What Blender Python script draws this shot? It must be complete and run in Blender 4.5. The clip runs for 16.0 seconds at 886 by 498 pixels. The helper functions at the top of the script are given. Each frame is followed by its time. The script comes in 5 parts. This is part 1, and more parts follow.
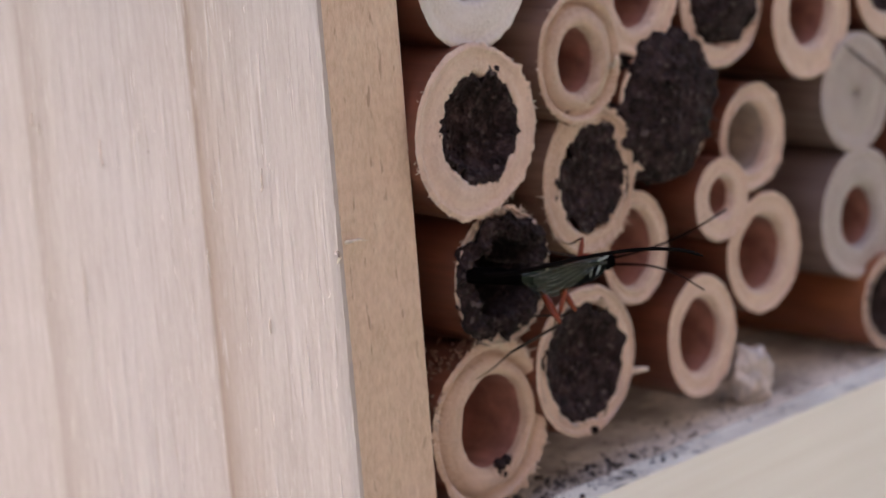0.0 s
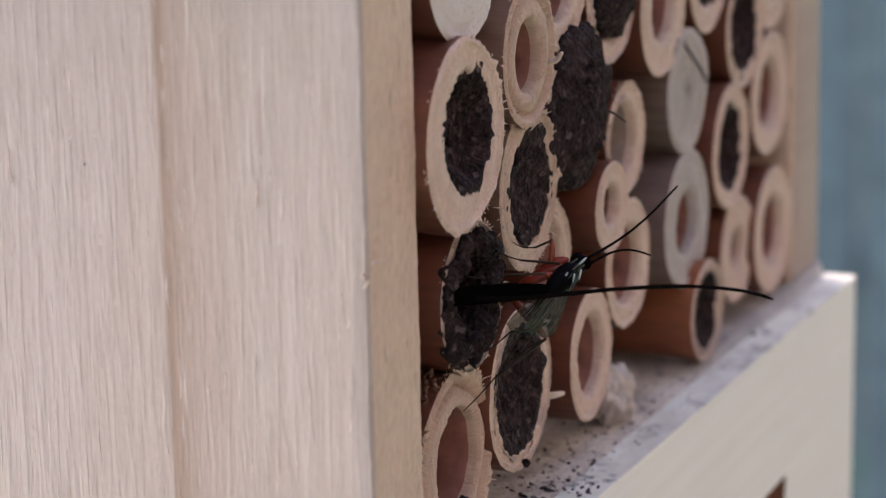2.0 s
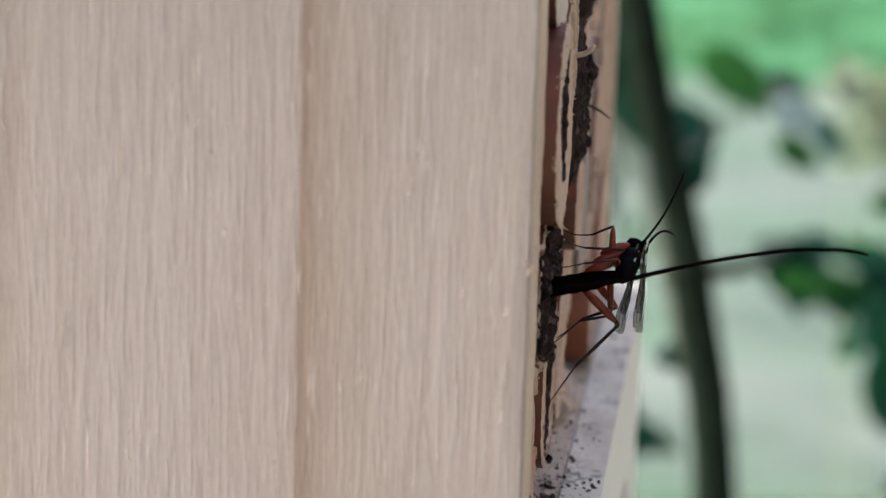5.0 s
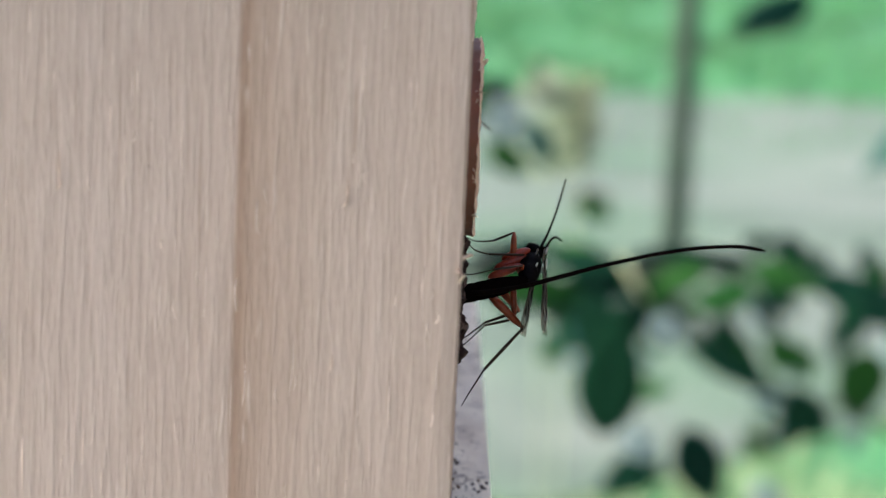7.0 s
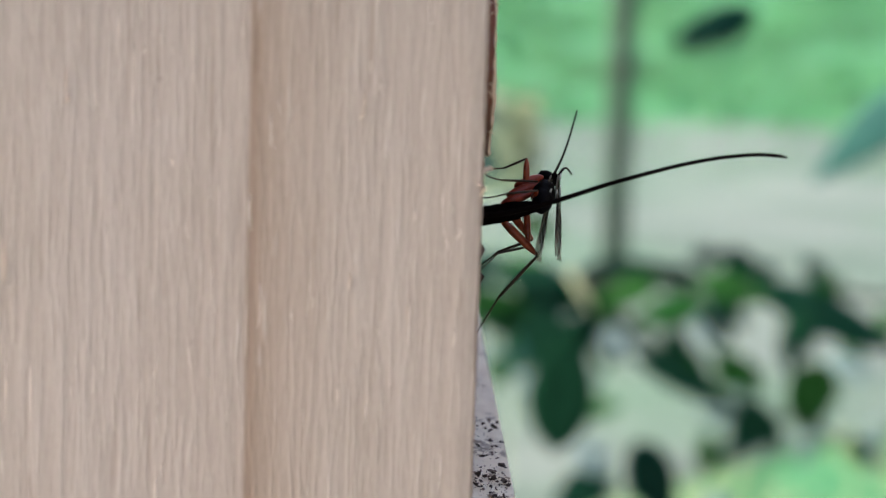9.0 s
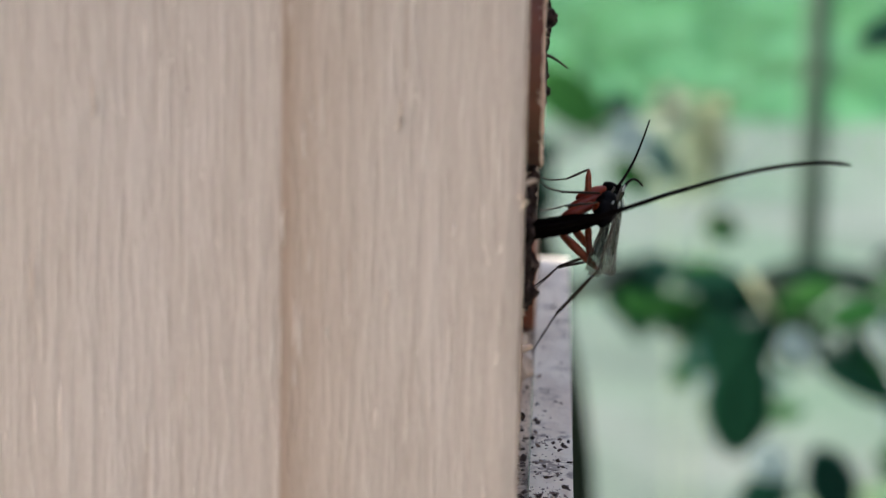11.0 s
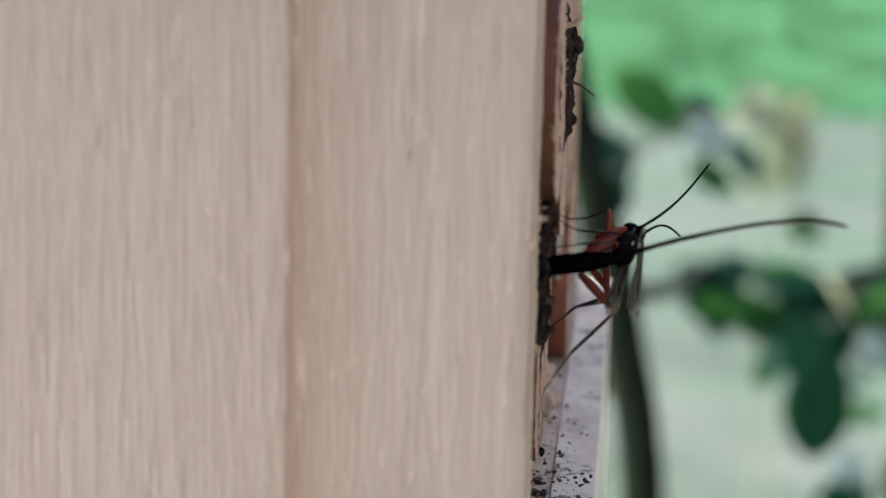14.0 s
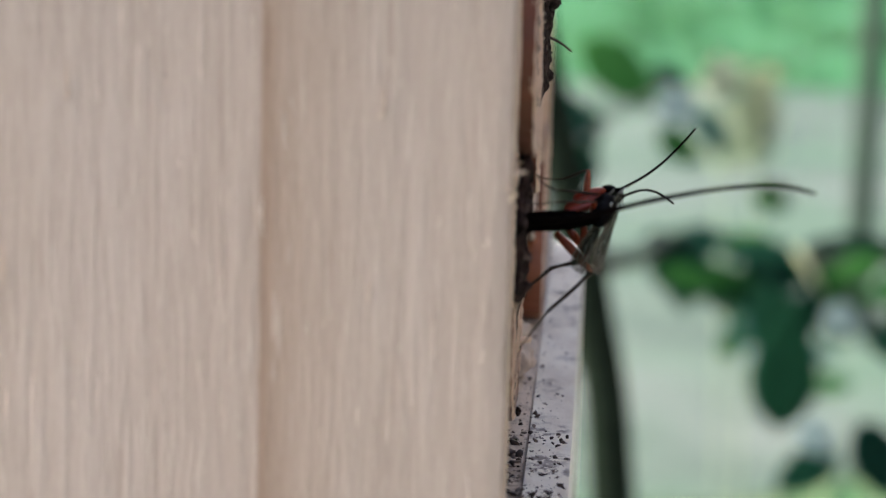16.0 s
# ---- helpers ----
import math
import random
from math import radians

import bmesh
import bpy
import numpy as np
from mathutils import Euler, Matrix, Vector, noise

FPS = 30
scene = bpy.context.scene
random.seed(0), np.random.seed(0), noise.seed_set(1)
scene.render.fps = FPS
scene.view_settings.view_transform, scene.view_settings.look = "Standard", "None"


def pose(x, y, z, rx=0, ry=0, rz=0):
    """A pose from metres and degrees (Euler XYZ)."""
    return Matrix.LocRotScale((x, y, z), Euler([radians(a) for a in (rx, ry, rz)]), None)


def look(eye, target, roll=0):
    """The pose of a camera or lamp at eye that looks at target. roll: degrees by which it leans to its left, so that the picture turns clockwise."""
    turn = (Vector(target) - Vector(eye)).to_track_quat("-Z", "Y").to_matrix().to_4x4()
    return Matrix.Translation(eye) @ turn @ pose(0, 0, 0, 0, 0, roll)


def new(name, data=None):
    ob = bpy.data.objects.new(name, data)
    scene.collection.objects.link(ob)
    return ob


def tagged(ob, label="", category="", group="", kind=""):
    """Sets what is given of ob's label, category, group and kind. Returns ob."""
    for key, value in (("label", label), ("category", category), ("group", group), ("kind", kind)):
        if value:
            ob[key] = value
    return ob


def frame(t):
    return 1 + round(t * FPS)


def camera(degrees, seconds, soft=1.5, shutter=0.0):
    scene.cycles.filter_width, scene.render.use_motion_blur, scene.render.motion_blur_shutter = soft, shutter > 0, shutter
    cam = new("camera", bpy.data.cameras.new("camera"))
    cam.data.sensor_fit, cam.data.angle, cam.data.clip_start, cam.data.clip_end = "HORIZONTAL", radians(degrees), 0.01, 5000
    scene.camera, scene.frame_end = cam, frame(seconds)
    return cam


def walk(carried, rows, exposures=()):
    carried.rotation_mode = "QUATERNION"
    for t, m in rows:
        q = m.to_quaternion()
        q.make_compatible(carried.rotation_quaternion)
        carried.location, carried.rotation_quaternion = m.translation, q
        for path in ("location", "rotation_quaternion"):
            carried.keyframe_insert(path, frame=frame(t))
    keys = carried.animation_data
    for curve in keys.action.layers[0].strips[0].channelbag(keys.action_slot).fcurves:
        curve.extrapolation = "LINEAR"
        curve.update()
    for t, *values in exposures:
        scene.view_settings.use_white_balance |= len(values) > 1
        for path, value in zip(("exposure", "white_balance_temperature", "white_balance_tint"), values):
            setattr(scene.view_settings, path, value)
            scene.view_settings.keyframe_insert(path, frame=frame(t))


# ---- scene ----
CM = 0.01
cam = camera(18.5, 16.0, soft=1.3)
cam.data.dof.use_dof = True
cam.data.dof.focus_distance = 0.189
cam.data.dof.aperture_fstop = 45.0
PATH = [
    (0, (-0.13095, -0.13648, 0.04434), (-0.01182, -0.02162, 0.00542), -4.53),
    (0.5, (-0.13214, -0.13776, 0.04398), (-0.01331, -0.02259, 0.00505), -4.56),
    (1, (-0.13114, -0.13359, 0.04108), (-0.01120, -0.01948, 0.00244), -4.68),
    (1.5, (-0.13739, -0.10443, 0.04559), (0.00115, -0.01470, 0.00492), -3.20),
    (2, (-0.14826, -0.06937, 0.04270), (0.00308, -0.00381, 0.00150), -1.21),
    (2.5, (-0.16043, -0.04293, 0.04265), (-0.00140, 0.00115, 0.00183), 0.37),
    (3, (-0.16193, -0.02711, 0.03937), (-0.00012, 0.00584, -0.00101), 1.09),
    (3.5, (-0.16178, -0.02652, 0.03809), (0.00100, 0.00172, -0.00195), 1.57),
    (3.7, (-0.16123, -0.02393, 0.03784), (0.00198, 0.00213, -0.00198), 1.50),
    (5.8, (-0.16281, -0.00237, 0.03731), (0.00286, 0.00798, 0.00061), 2.18),
    (6, (-0.16444, 0.00132, 0.03636), (0.00140, 0.00860, -0.00031), 2.21),
    (6.5, (-0.16650, 0.00388, 0.03559), (-0.00050, 0.00450, -0.00106), 2.40),
    (7, (-0.16743, 0.00335, 0.03833), (-0.00140, 0.00130, 0.00185), 2.65),
    (7.5, (-0.16550, 0.00469, 0.03525), (0.00045, -0.00117, -0.00116), 2.66),
    (8, (-0.16441, 0.00768, 0.03330), (0.00153, 0.00018, -0.00284), 2.88),
    (8.2, (-0.16428, 0.00848, 0.03086), (0.00177, 0.00035, -0.00468), 2.39),
    (10.3, (-0.15995, 0.00400, 0.02943), (0.00655, 0.00341, -0.00485), 1.80),
    (10.5, (-0.15863, 0.00197, 0.02993), (0.00786, 0.00287, -0.00441), 1.70),
    (11, (-0.15700, -0.00130, 0.02949), (0.00933, 0.00513, -0.00506), 1.11),
    (11.5, (-0.15435, -0.00335, 0.02968), (0.01185, 0.00459, -0.00517), 1.43),
    (12, (-0.15322, -0.00448, 0.03123), (0.01268, 0.00417, -0.00484), 1.57),
    (12.5, (-0.15730, -0.00462, 0.03250), (0.00870, 0.00403, -0.00311), 1.60),
    (13, (-0.15717, -0.00422, 0.03153), (0.00880, 0.00681, -0.00356), 1.34),
    (13.5, (-0.15487, -0.00358, 0.02970), (0.01108, 0.00837, -0.00521), 1.25),
    (14, (-0.15328, -0.00576, 0.03161), (0.01262, 0.00616, -0.00353), 1.31),
    (14.5, (-0.15240, -0.00570, 0.03085), (0.01349, 0.00461, -0.00486), 1.31),
    (15, (-0.15357, -0.00546, 0.03146), (0.01217, 0.00435, -0.00507), 1.46),
    (15.5, (-0.15361, -0.00487, 0.03056), (0.01202, 0.00499, -0.00646), 1.46),
    (16, (-0.15094, -0.00496, 0.03004), (0.01475, 0.00474, -0.00675), 1.53),
]
walk(cam, [(t, look(eye, target, roll)) for t, eye, target, roll in PATH],
     exposures=[(0, 2.5, 6500, 18), (1.5, 2.5, 6500, 18), (2.5, 2.22, 6600, 15), (3.5, 2.2, 6700, 12), (7, 2.15, 6800, 11), (16, 2.13, 6800, 11)])

# ---- world and sun ----
SUN_DIR = Vector((0.05, 0.74, 0.62)).normalized()
world = bpy.data.worlds.new("world")
scene.world = world
world.use_nodes = True
wnt = world.node_tree
sky = wnt.nodes.new("ShaderNodeTexSky")
sky.sky_type = "NISHITA"
sky.sun_disc = False
sky.sun_elevation = math.asin(SUN_DIR.z)
sky.sun_rotation = math.atan2(SUN_DIR.x, SUN_DIR.y)
sky.air_density, sky.dust_density, sky.ozone_density = 0.6, 6.0, 0.6
wnt.links.new(sky.outputs["Color"], wnt.nodes["Background"].inputs["Color"])
wnt.nodes["Background"].inputs["Strength"].default_value = 0.15
sun = new("sun", bpy.data.lights.new("sun", "SUN"))
sun.data.energy, sun.data.angle, sun.data.color = 0.42, radians(8), (1.0, 0.95, 0.88)
sun.matrix_world = look((3, 3, 5), Vector((3, 3, 5)) - SUN_DIR)


# ---- material helpers ----
def material(name, rough=0.6, spec=0.4):
    m = bpy.data.materials.new(name)
    m.use_nodes = True
    b = m.node_tree.nodes["Principled BSDF"]
    b.inputs["Roughness"].default_value = rough
    b.inputs["Specular IOR Level"].default_value = spec
    return m, m.node_tree, b


def fibrous(b, weight, tint):
    """Loose surface fibres that catch light at low angles."""
    b.inputs["Sheen Weight"].default_value = weight
    b.inputs["Sheen Roughness"].default_value = 0.4
    b.inputs["Sheen Tint"].default_value = (*tint, 1)


def node(nt, kind, links=(), **props):
    n = nt.nodes.new(kind)
    for k, v in props.items():
        if k == "operation":
            n.operation = v
        elif k == "blend_type":
            n.blend_type = v
        elif k == "data_type":
            n.data_type = v
        elif k == "distance":
            n.distance = v
    for key, value in dict(links).items():
        if isinstance(value, bpy.types.NodeSocket):
            nt.links.new(value, n.inputs[key])
        else:
            n.inputs[key].default_value = value
    return n


def coords(nt, scale=(1, 1, 1), offset=None):
    c = nt.nodes.new("ShaderNodeTexCoord")
    n = node(nt, "ShaderNodeMapping", {"Vector": c.outputs["Object"], "Scale": scale})
    if offset is not None:
        n.inputs["Location"].default_value = offset
    return n.outputs["Vector"]


def grain(nt, vec, scale=1.0, detail=4.0, rough=0.55, distort=0.0):
    return node(nt, "ShaderNodeTexNoise", {"Vector": vec, "Scale": scale, "Detail": detail, "Roughness": rough, "Distortion": distort}).outputs["Fac"]


def ramp(nt, fac, stops):
    n = nt.nodes.new("ShaderNodeValToRGB")
    nt.links.new(fac, n.inputs["Fac"])
    e = n.color_ramp.elements
    while len(e) < len(stops):
        e.new(0.5)
    for el, (p, c) in zip(e, stops):
        el.position = p
        el.color = (*c, 1) if len(c) == 3 else c
    return n.outputs["Color"]


def grey(v):
    return (v, v, v)


def mix(nt, fac, a, b, blend="MIX"):
    n = nt.nodes.new("ShaderNodeMix")
    n.data_type, n.blend_type = "RGBA", blend
    for key, value in ((0, fac), (6, a), (7, b)):
        if isinstance(value, bpy.types.NodeSocket):
            nt.links.new(value, n.inputs[key])
        else:
            n.inputs[key].default_value = value if key == 0 else (*value, 1)
    return n.outputs[2]


def bump(nt, b, height, distance, strength=1.0):
    n = node(nt, "ShaderNodeBump", {"Height": height, "Distance": distance, "Strength": strength})
    nt.links.new(n.outputs["Normal"], b.inputs["Normal"])


def shade_with(nt, b, colour):
    nt.links.new(colour, b.inputs["Base Color"])


# ---- materials ----
def planed_wood():
    """Planed softwood: fine upright fibres, growth bands across the board, short pale raised fibres."""
    m, nt, b = material("planed_softwood", 0.62, 0.3)
    fine = grain(nt, coords(nt, (1, 3400, 330)), 1.0, 5, 0.62)
    mid = grain(nt, coords(nt, (1, 800, 26)), 1.0, 4, 0.55)
    broad = grain(nt, coords(nt, (1, 160, 6)), 1.0, 3, 0.5)
    cloud = grain(nt, coords(nt, (1, 260, 110), (2, 1, 4)), 1.0, 4, 0.6)
    mottle = grain(nt, coords(nt, (1, 2600, 1500), (7, 3, 4)), 1.0, 3, 0.6)
    c = ramp(nt, mid, [(0.3, (0.418, 0.334, 0.283)), (0.5, (0.446, 0.361, 0.309)), (0.75, (0.474, 0.388, 0.336))])
    c = mix(nt, 0.42, c, ramp(nt, fine, [(0.34, (0.350, 0.273, 0.228)), (0.62, (0.510, 0.424, 0.368))]))
    c = mix(nt, 0.25, c, ramp(nt, mottle, [(0.34, (0.365, 0.288, 0.242)), (0.64, (0.512, 0.426, 0.370))]))
    c = mix(nt, ramp(nt, cloud, [(0.35, grey(0)), (0.7, grey(0.45))]), c, (0.480, 0.400, 0.356))
    ridge = grain(nt, coords(nt, (1, 1250, 85), (5, 9, 1)), 1.0, 4, 0.68, 0.6)
    c = mix(nt, 0.27, c, ramp(nt, ridge, [(0.36, (0.340, 0.264, 0.220)), (0.52, (0.452, 0.367, 0.315)), (0.66, (0.545, 0.458, 0.402))]))
    sep = nt.nodes.new("ShaderNodeSeparateXYZ")
    nt.links.new(coords(nt), sep.inputs[0])
    wob = node(nt, "ShaderNodeMath", {0: broad, 1: 0.0016}, operation="MULTIPLY").outputs[0]
    y = node(nt, "ShaderNodeMath", {0: sep.outputs["Y"], 1: wob}, operation="ADD").outputs[0]
    y = node(nt, "ShaderNodeMath", {0: y, 1: 25.0}, operation="MULTIPLY").outputs[0]
    # growth bands: a late-wood line 14 mm behind the front, broad tone changes further back
    band = ramp(nt, y, [(0.0, grey(0.95)), (0.23, grey(0.94)), (0.315, (0.88, 0.845, 0.82)), (0.352, (0.79, 0.725, 0.675)), (0.374, (0.64, 0.54, 0.47)), (0.384, (0.94, 0.93, 0.93)), (0.6, (0.97, 0.98, 1.0)),
                       (0.80, grey(0.98)), (0.872, (0.84, 0.80, 0.77)), (0.885, grey(1.0))])
    c = mix(nt, 1.0, c, band, "MULTIPLY")
    fleck = grain(nt, coords(nt, (1, 2300, 150), (3, 7, 2)), 1.0, 3, 0.6)
    fl = ramp(nt, fleck, [(0.61, grey(0)), (0.69, grey(0.5))])
    c = mix(nt, fl, c, (0.58, 0.50, 0.445))
    furrow = grain(nt, coords(nt, (1, 1900, 75), (8, 2, 5)), 1.0, 3, 0.55)
    c = mix(nt, ramp(nt, furrow, [(0.62, grey(0)), (0.70, grey(0.6))]), c, (0.29, 0.22, 0.178))
    shade_with(nt, b, c)
    h = mix(nt, 0.6, mix(nt, 0.5, ramp(nt, fine, [(0.25, grey(0)), (0.8, grey(1))]), ramp(nt, ridge, [(0.35, grey(0)), (0.65, grey(1))])), fl, "ADD")
    bump(nt, b, h, 0.00009, 0.9)
    return m


def sawn_wood():
    """Sawn front edge: tanner, with small dark pores and saw marks."""
    m, nt, b = material("sawn_edge_wood", 0.5, 0.5)
    fibrous(b, 0.35, (0.95, 0.95, 0.85))
    fine = grain(nt, coords(nt, (2000, 2000, 1000)), 1.0, 5, 0.65)
    mid = grain(nt, coords(nt, (380, 380, 170)), 1.0, 4, 0.6)
    c = ramp(nt, mid, [(0.3, (0.57, 0.405, 0.285)), (0.55, (0.67, 0.472, 0.348)), (0.75, (0.71, 0.55, 0.42))])
    c = mix(nt, 0.4, c, ramp(nt, fine, [(0.35, (0.44, 0.30, 0.205)), (0.62, (0.71, 0.55, 0.42))]))
    pore = grain(nt, coords(nt, (1500, 1500, 420), (1, 4, 9)), 1.0, 2, 0.5)
    c = mix(nt, ramp(nt, pore, [(0.64, grey(0)), (0.72, grey(0.7))]), c, (0.27, 0.155, 0.09))
    shade_with(nt, b, c)
    bump(nt, b, mix(nt, 0.4, fine, mid), 0.0004, 0.9)
    return m


def bamboo_cut(name, light, dark, dirt=0.25):
    """Sawn bamboo: fibres that run out from the middle, rings of denser wood, small dirt spots."""
    m, nt, b = material(name, 0.5, 0.6)
    fibrous(b, 0.45, (1.0, 0.97, 0.90))
    sep = nt.nodes.new("ShaderNodeSeparateXYZ")
    nt.links.new(coords(nt), sep.inputs[0])
    ang = node(nt, "ShaderNodeMath", {0: sep.outputs["Z"], 1: sep.outputs["X"]}, operation="ARCTAN2").outputs[0]
    x2 = node(nt, "ShaderNodeMath", {0: sep.outputs["X"], 1: 2.0}, operation="POWER").outputs[0]
    z2 = node(nt, "ShaderNodeMath", {0: sep.outputs["Z"], 1: 2.0}, operation="POWER").outputs[0]
    rad = node(nt, "ShaderNodeMath", {0: node(nt, "ShaderNodeMath", {0: x2, 1: z2}, operation="ADD").outputs[0], 1: 0.5}, operation="POWER").outputs[0]
    oi = nt.nodes.new("ShaderNodeObjectInfo")

    def polar(ka, kr):
        c = nt.nodes.new("ShaderNodeCombineXYZ")
        nt.links.new(node(nt, "ShaderNodeMath", {0: ang, 1: ka}, operation="MULTIPLY").outputs[0], c.inputs[0])
        nt.links.new(node(nt, "ShaderNodeMath", {0: rad, 1: kr}, operation="MULTIPLY").outputs[0], c.inputs[1])
        nt.links.new(node(nt, "ShaderNodeMath", {0: oi.outputs["Random"], 1: 50.0}, operation="MULTIPLY").outputs[0], c.inputs[2])
        return c.outputs[0]

    rays = grain(nt, polar(34.0, 700.0), 1.0, 4, 0.65)
    rings = grain(nt, polar(1.6, 2600.0), 1.0, 3, 0.6)
    fine = grain(nt, coords(nt, (3200, 900, 3200)), 1.0, 4, 0.65)
    mid = grain(nt, coords(nt, (380, 380, 380)), 1.0, 4, 0.6)
    c = mix(nt, ramp(nt, mid, [(0.35, grey(0)), (0.68, grey(1))]), dark, light)
    c = mix(nt, 0.35, c, ramp(nt, rays, [(0.36, dark), (0.62, light)]))
    c = mix(nt, 0.35, c, ramp(nt, rings, [(0.38, dark), (0.6, light)]))
    c = mix(nt, 0.2, c, ramp(nt, fine, [(0.35, dark), (0.62, light)]))
    spots = grain(nt, coords(nt, (900, 900, 900), (4, 1, 8)), 1.0, 3, 0.6)
    c = mix(nt, ramp(nt, spots, [(0.60, grey(0)), (0.72, grey(dirt))]), c, (0.13, 0.075, 0.05))
    shade_with(nt, b, c)
    bump(nt, b, mix(nt, 0.5, mix(nt, 0.5, rays, rings), fine), 0.0005, 1.0)
    return m


def bamboo_skin(name, a, bcol, rough=0.42):
    m, nt, b = material(name, rough, 0.5)
    long = grain(nt, coords(nt, (1400, 40, 1400)), 1.0, 4, 0.6)
    blot = grain(nt, coords(nt, (160, 60, 160)), 1.0, 4, 0.6)
    c = mix(nt, ramp(nt, blot, [(0.35, grey(0)), (0.68, grey(1))]), a, bcol)
    c = mix(nt, ramp(nt, long, [(0.45, grey(0)), (0.7, grey(0.45))]), c, (0.10, 0.045, 0.025))
    shade_with(nt, b, c)
    bump(nt, b, long, 0.00012, 0.6)
    return m


def mud():
    m, nt, b = material("dried_mud", 0.7, 0.12)
    g1 = grain(nt, coords(nt, (900, 900, 900)), 1.0, 6, 0.7)
    g2 = grain(nt, coords(nt, (260, 260, 260), (2, 5, 1)), 1.0, 4, 0.6)
    v = node(nt, "ShaderNodeTexVoronoi", {"Vector": coords(nt, (2600, 2600, 2600)), "Scale": 1.0})
    # uneven mud tone, with the shade of crevices put into its dark end
    c = ramp(nt, g1, [(0.38, (0.009, 0.0054, 0.0053)), (0.55, (0.032, 0.0190, 0.0192)), (0.72, (0.110, 0.070, 0.069))])
    c = mix(nt, ramp(nt, g2, [(0.50, grey(0)), (0.70, grey(0.45))]), c, (0.080, 0.054, 0.055))
    # pale sandy grains, which also paint in the mud's small gloss sparkles
    grit_sparkle = ramp(nt, v.outputs["Color"], [(0.80, grey(0)), (0.92, grey(0.38))])
    c = mix(nt, grit_sparkle, c, (0.25, 0.19, 0.18))
    shade_with(nt, b, c)
    bump(nt, b, mix(nt, 0.5, v.outputs["Distance"], g1), 0.0009, 1.0)
    return m


def dusty_board():
    """Pale weathered board top with grey dust and dark crumbs worked into it."""
    m, nt, b = material("dusty_pale_wood", 0.6, 0.5)
    fibrous(b, 0.3, (1.0, 0.97, 0.92))
    f = grain(nt, coords(nt, (60, 1500, 1500)), 1.0, 4, 0.6)
    g = grain(nt, coords(nt, (700, 700, 700)), 1.0, 5, 0.7)
    big = grain(nt, coords(nt, (150, 150, 150), (5, 2, 1)), 1.0, 4, 0.6)
    c = ramp(nt, f, [(0.3, (0.52, 0.445, 0.38)), (0.7, (0.69, 0.605, 0.525))])
    c = mix(nt, ramp(nt, big, [(0.40, grey(0)), (0.62, grey(0.75))]), c, (0.20, 0.16, 0.14))
    c = mix(nt, ramp(nt, g, [(0.55, grey(0)), (0.64, grey(0.6))]), c, (0.10, 0.08, 0.07))
    shade_with(nt, b, c)
    bump(nt, b, g, 0.0004, 0.7)
    return m


def pale_ledge():
    """Whitish weathered panel edge with fine dark specks in drifts."""
    m, nt, b = material("whitish_panel_edge", 0.6, 0.3)
    g = grain(nt, coords(nt, (1100, 1100, 1100)), 1.0, 4, 0.7)
    big = grain(nt, coords(nt, (190, 190, 190), (5, 2, 1)), 1.0, 4, 0.6)
    drift = ramp(nt, big, [(0.50, grey(0)), (0.66, grey(1))])
    c = ramp(nt, g, [(0.3, (0.87, 0.835, 0.72)), (0.7, (0.94, 0.91, 0.80))])
    dust = grain(nt, coords(nt, (70, 130, 130), (1, 6, 3)), 1.0, 4, 0.6)
    c = mix(nt, ramp(nt, dust, [(0.48, grey(0)), (0.66, grey(0.55))]), c, (0.46, 0.39, 0.33))
    c = mix(nt, mix(nt, 1.0, ramp(nt, g, [(0.47, grey(0)), (0.55, grey(0.85))]), drift, "MULTIPLY"), c, (0.13, 0.105, 0.10))
    shade_with(nt, b, c)
    bump(nt, b, g, 0.0003, 0.7)
    return m


def cream_panel():
    m, nt, b = material("cream_plywood", 0.6, 0.35)
    fibrous(b, 0.25, (0.95, 1.0, 0.95))
    f = grain(nt, coords(nt, (30, 900, 1500)), 1.0, 4, 0.6)
    big = grain(nt, coords(nt, (60, 60, 60)), 1.0, 3, 0.5)
    c = ramp(nt, f, [(0.3, (0.80, 0.76, 0.70)), (0.7, (0.86, 0.83, 0.78))])
    c = mix(nt, ramp(nt, big, [(0.4, grey(0)), (0.75, grey(0.5))]), c, (0.77, 0.735, 0.69))
    shade_with(nt, b, c)
    bump(nt, b, f, 0.00005, 0.5)
    return m


def plain(name, colour, rough=0.6, var=0.25, scale=800.0, spec=0.4, relief=0.00005):
    m, nt, b = material(name, rough, spec)
    g = grain(nt, coords(nt, (scale, scale, scale)), 1.0, 4, 0.6)
    lo, hi = tuple(v * (1 - var) for v in colour), tuple(min(1, v * (1 + var)) for v in colour)
    shade_with(nt, b, ramp(nt, g, [(0.3, lo), (0.7, hi)]))
    bump(nt, b, g, relief, 0.6)
    return m


def wing_film():
    m, nt, b = material("wing_membrane", 0.18, 0.3)
    g = grain(nt, coords(nt, (900, 900, 900)), 1.0, 3, 0.5)
    shade_with(nt, b, ramp(nt, g, [(0.3, (0.012, 0.020, 0.010)), (0.7, (0.026, 0.038, 0.020))]))
    b.inputs["Alpha"].default_value = 0.72
    return m


def leaf_green(name, a, c2, rough=0.38):
    m, nt, b = material(name, rough, 0.04)
    g = grain(nt, coords(nt, (60, 60, 60)), 1.0, 4, 0.6)
    oi = nt.nodes.new("ShaderNodeObjectInfo")
    c = mix(nt, oi.outputs["Random"], a, c2)
    c = mix(nt, ramp(nt, g, [(0.35, grey(0)), (0.7, grey(0.4))]), c, tuple(v * 1.7 for v in a))
    shade_with(nt, b, c)
    b.inputs["Transmission Weight"].default_value = 0.0
    bump(nt, b, g, 0.0006, 0.5)
    return m


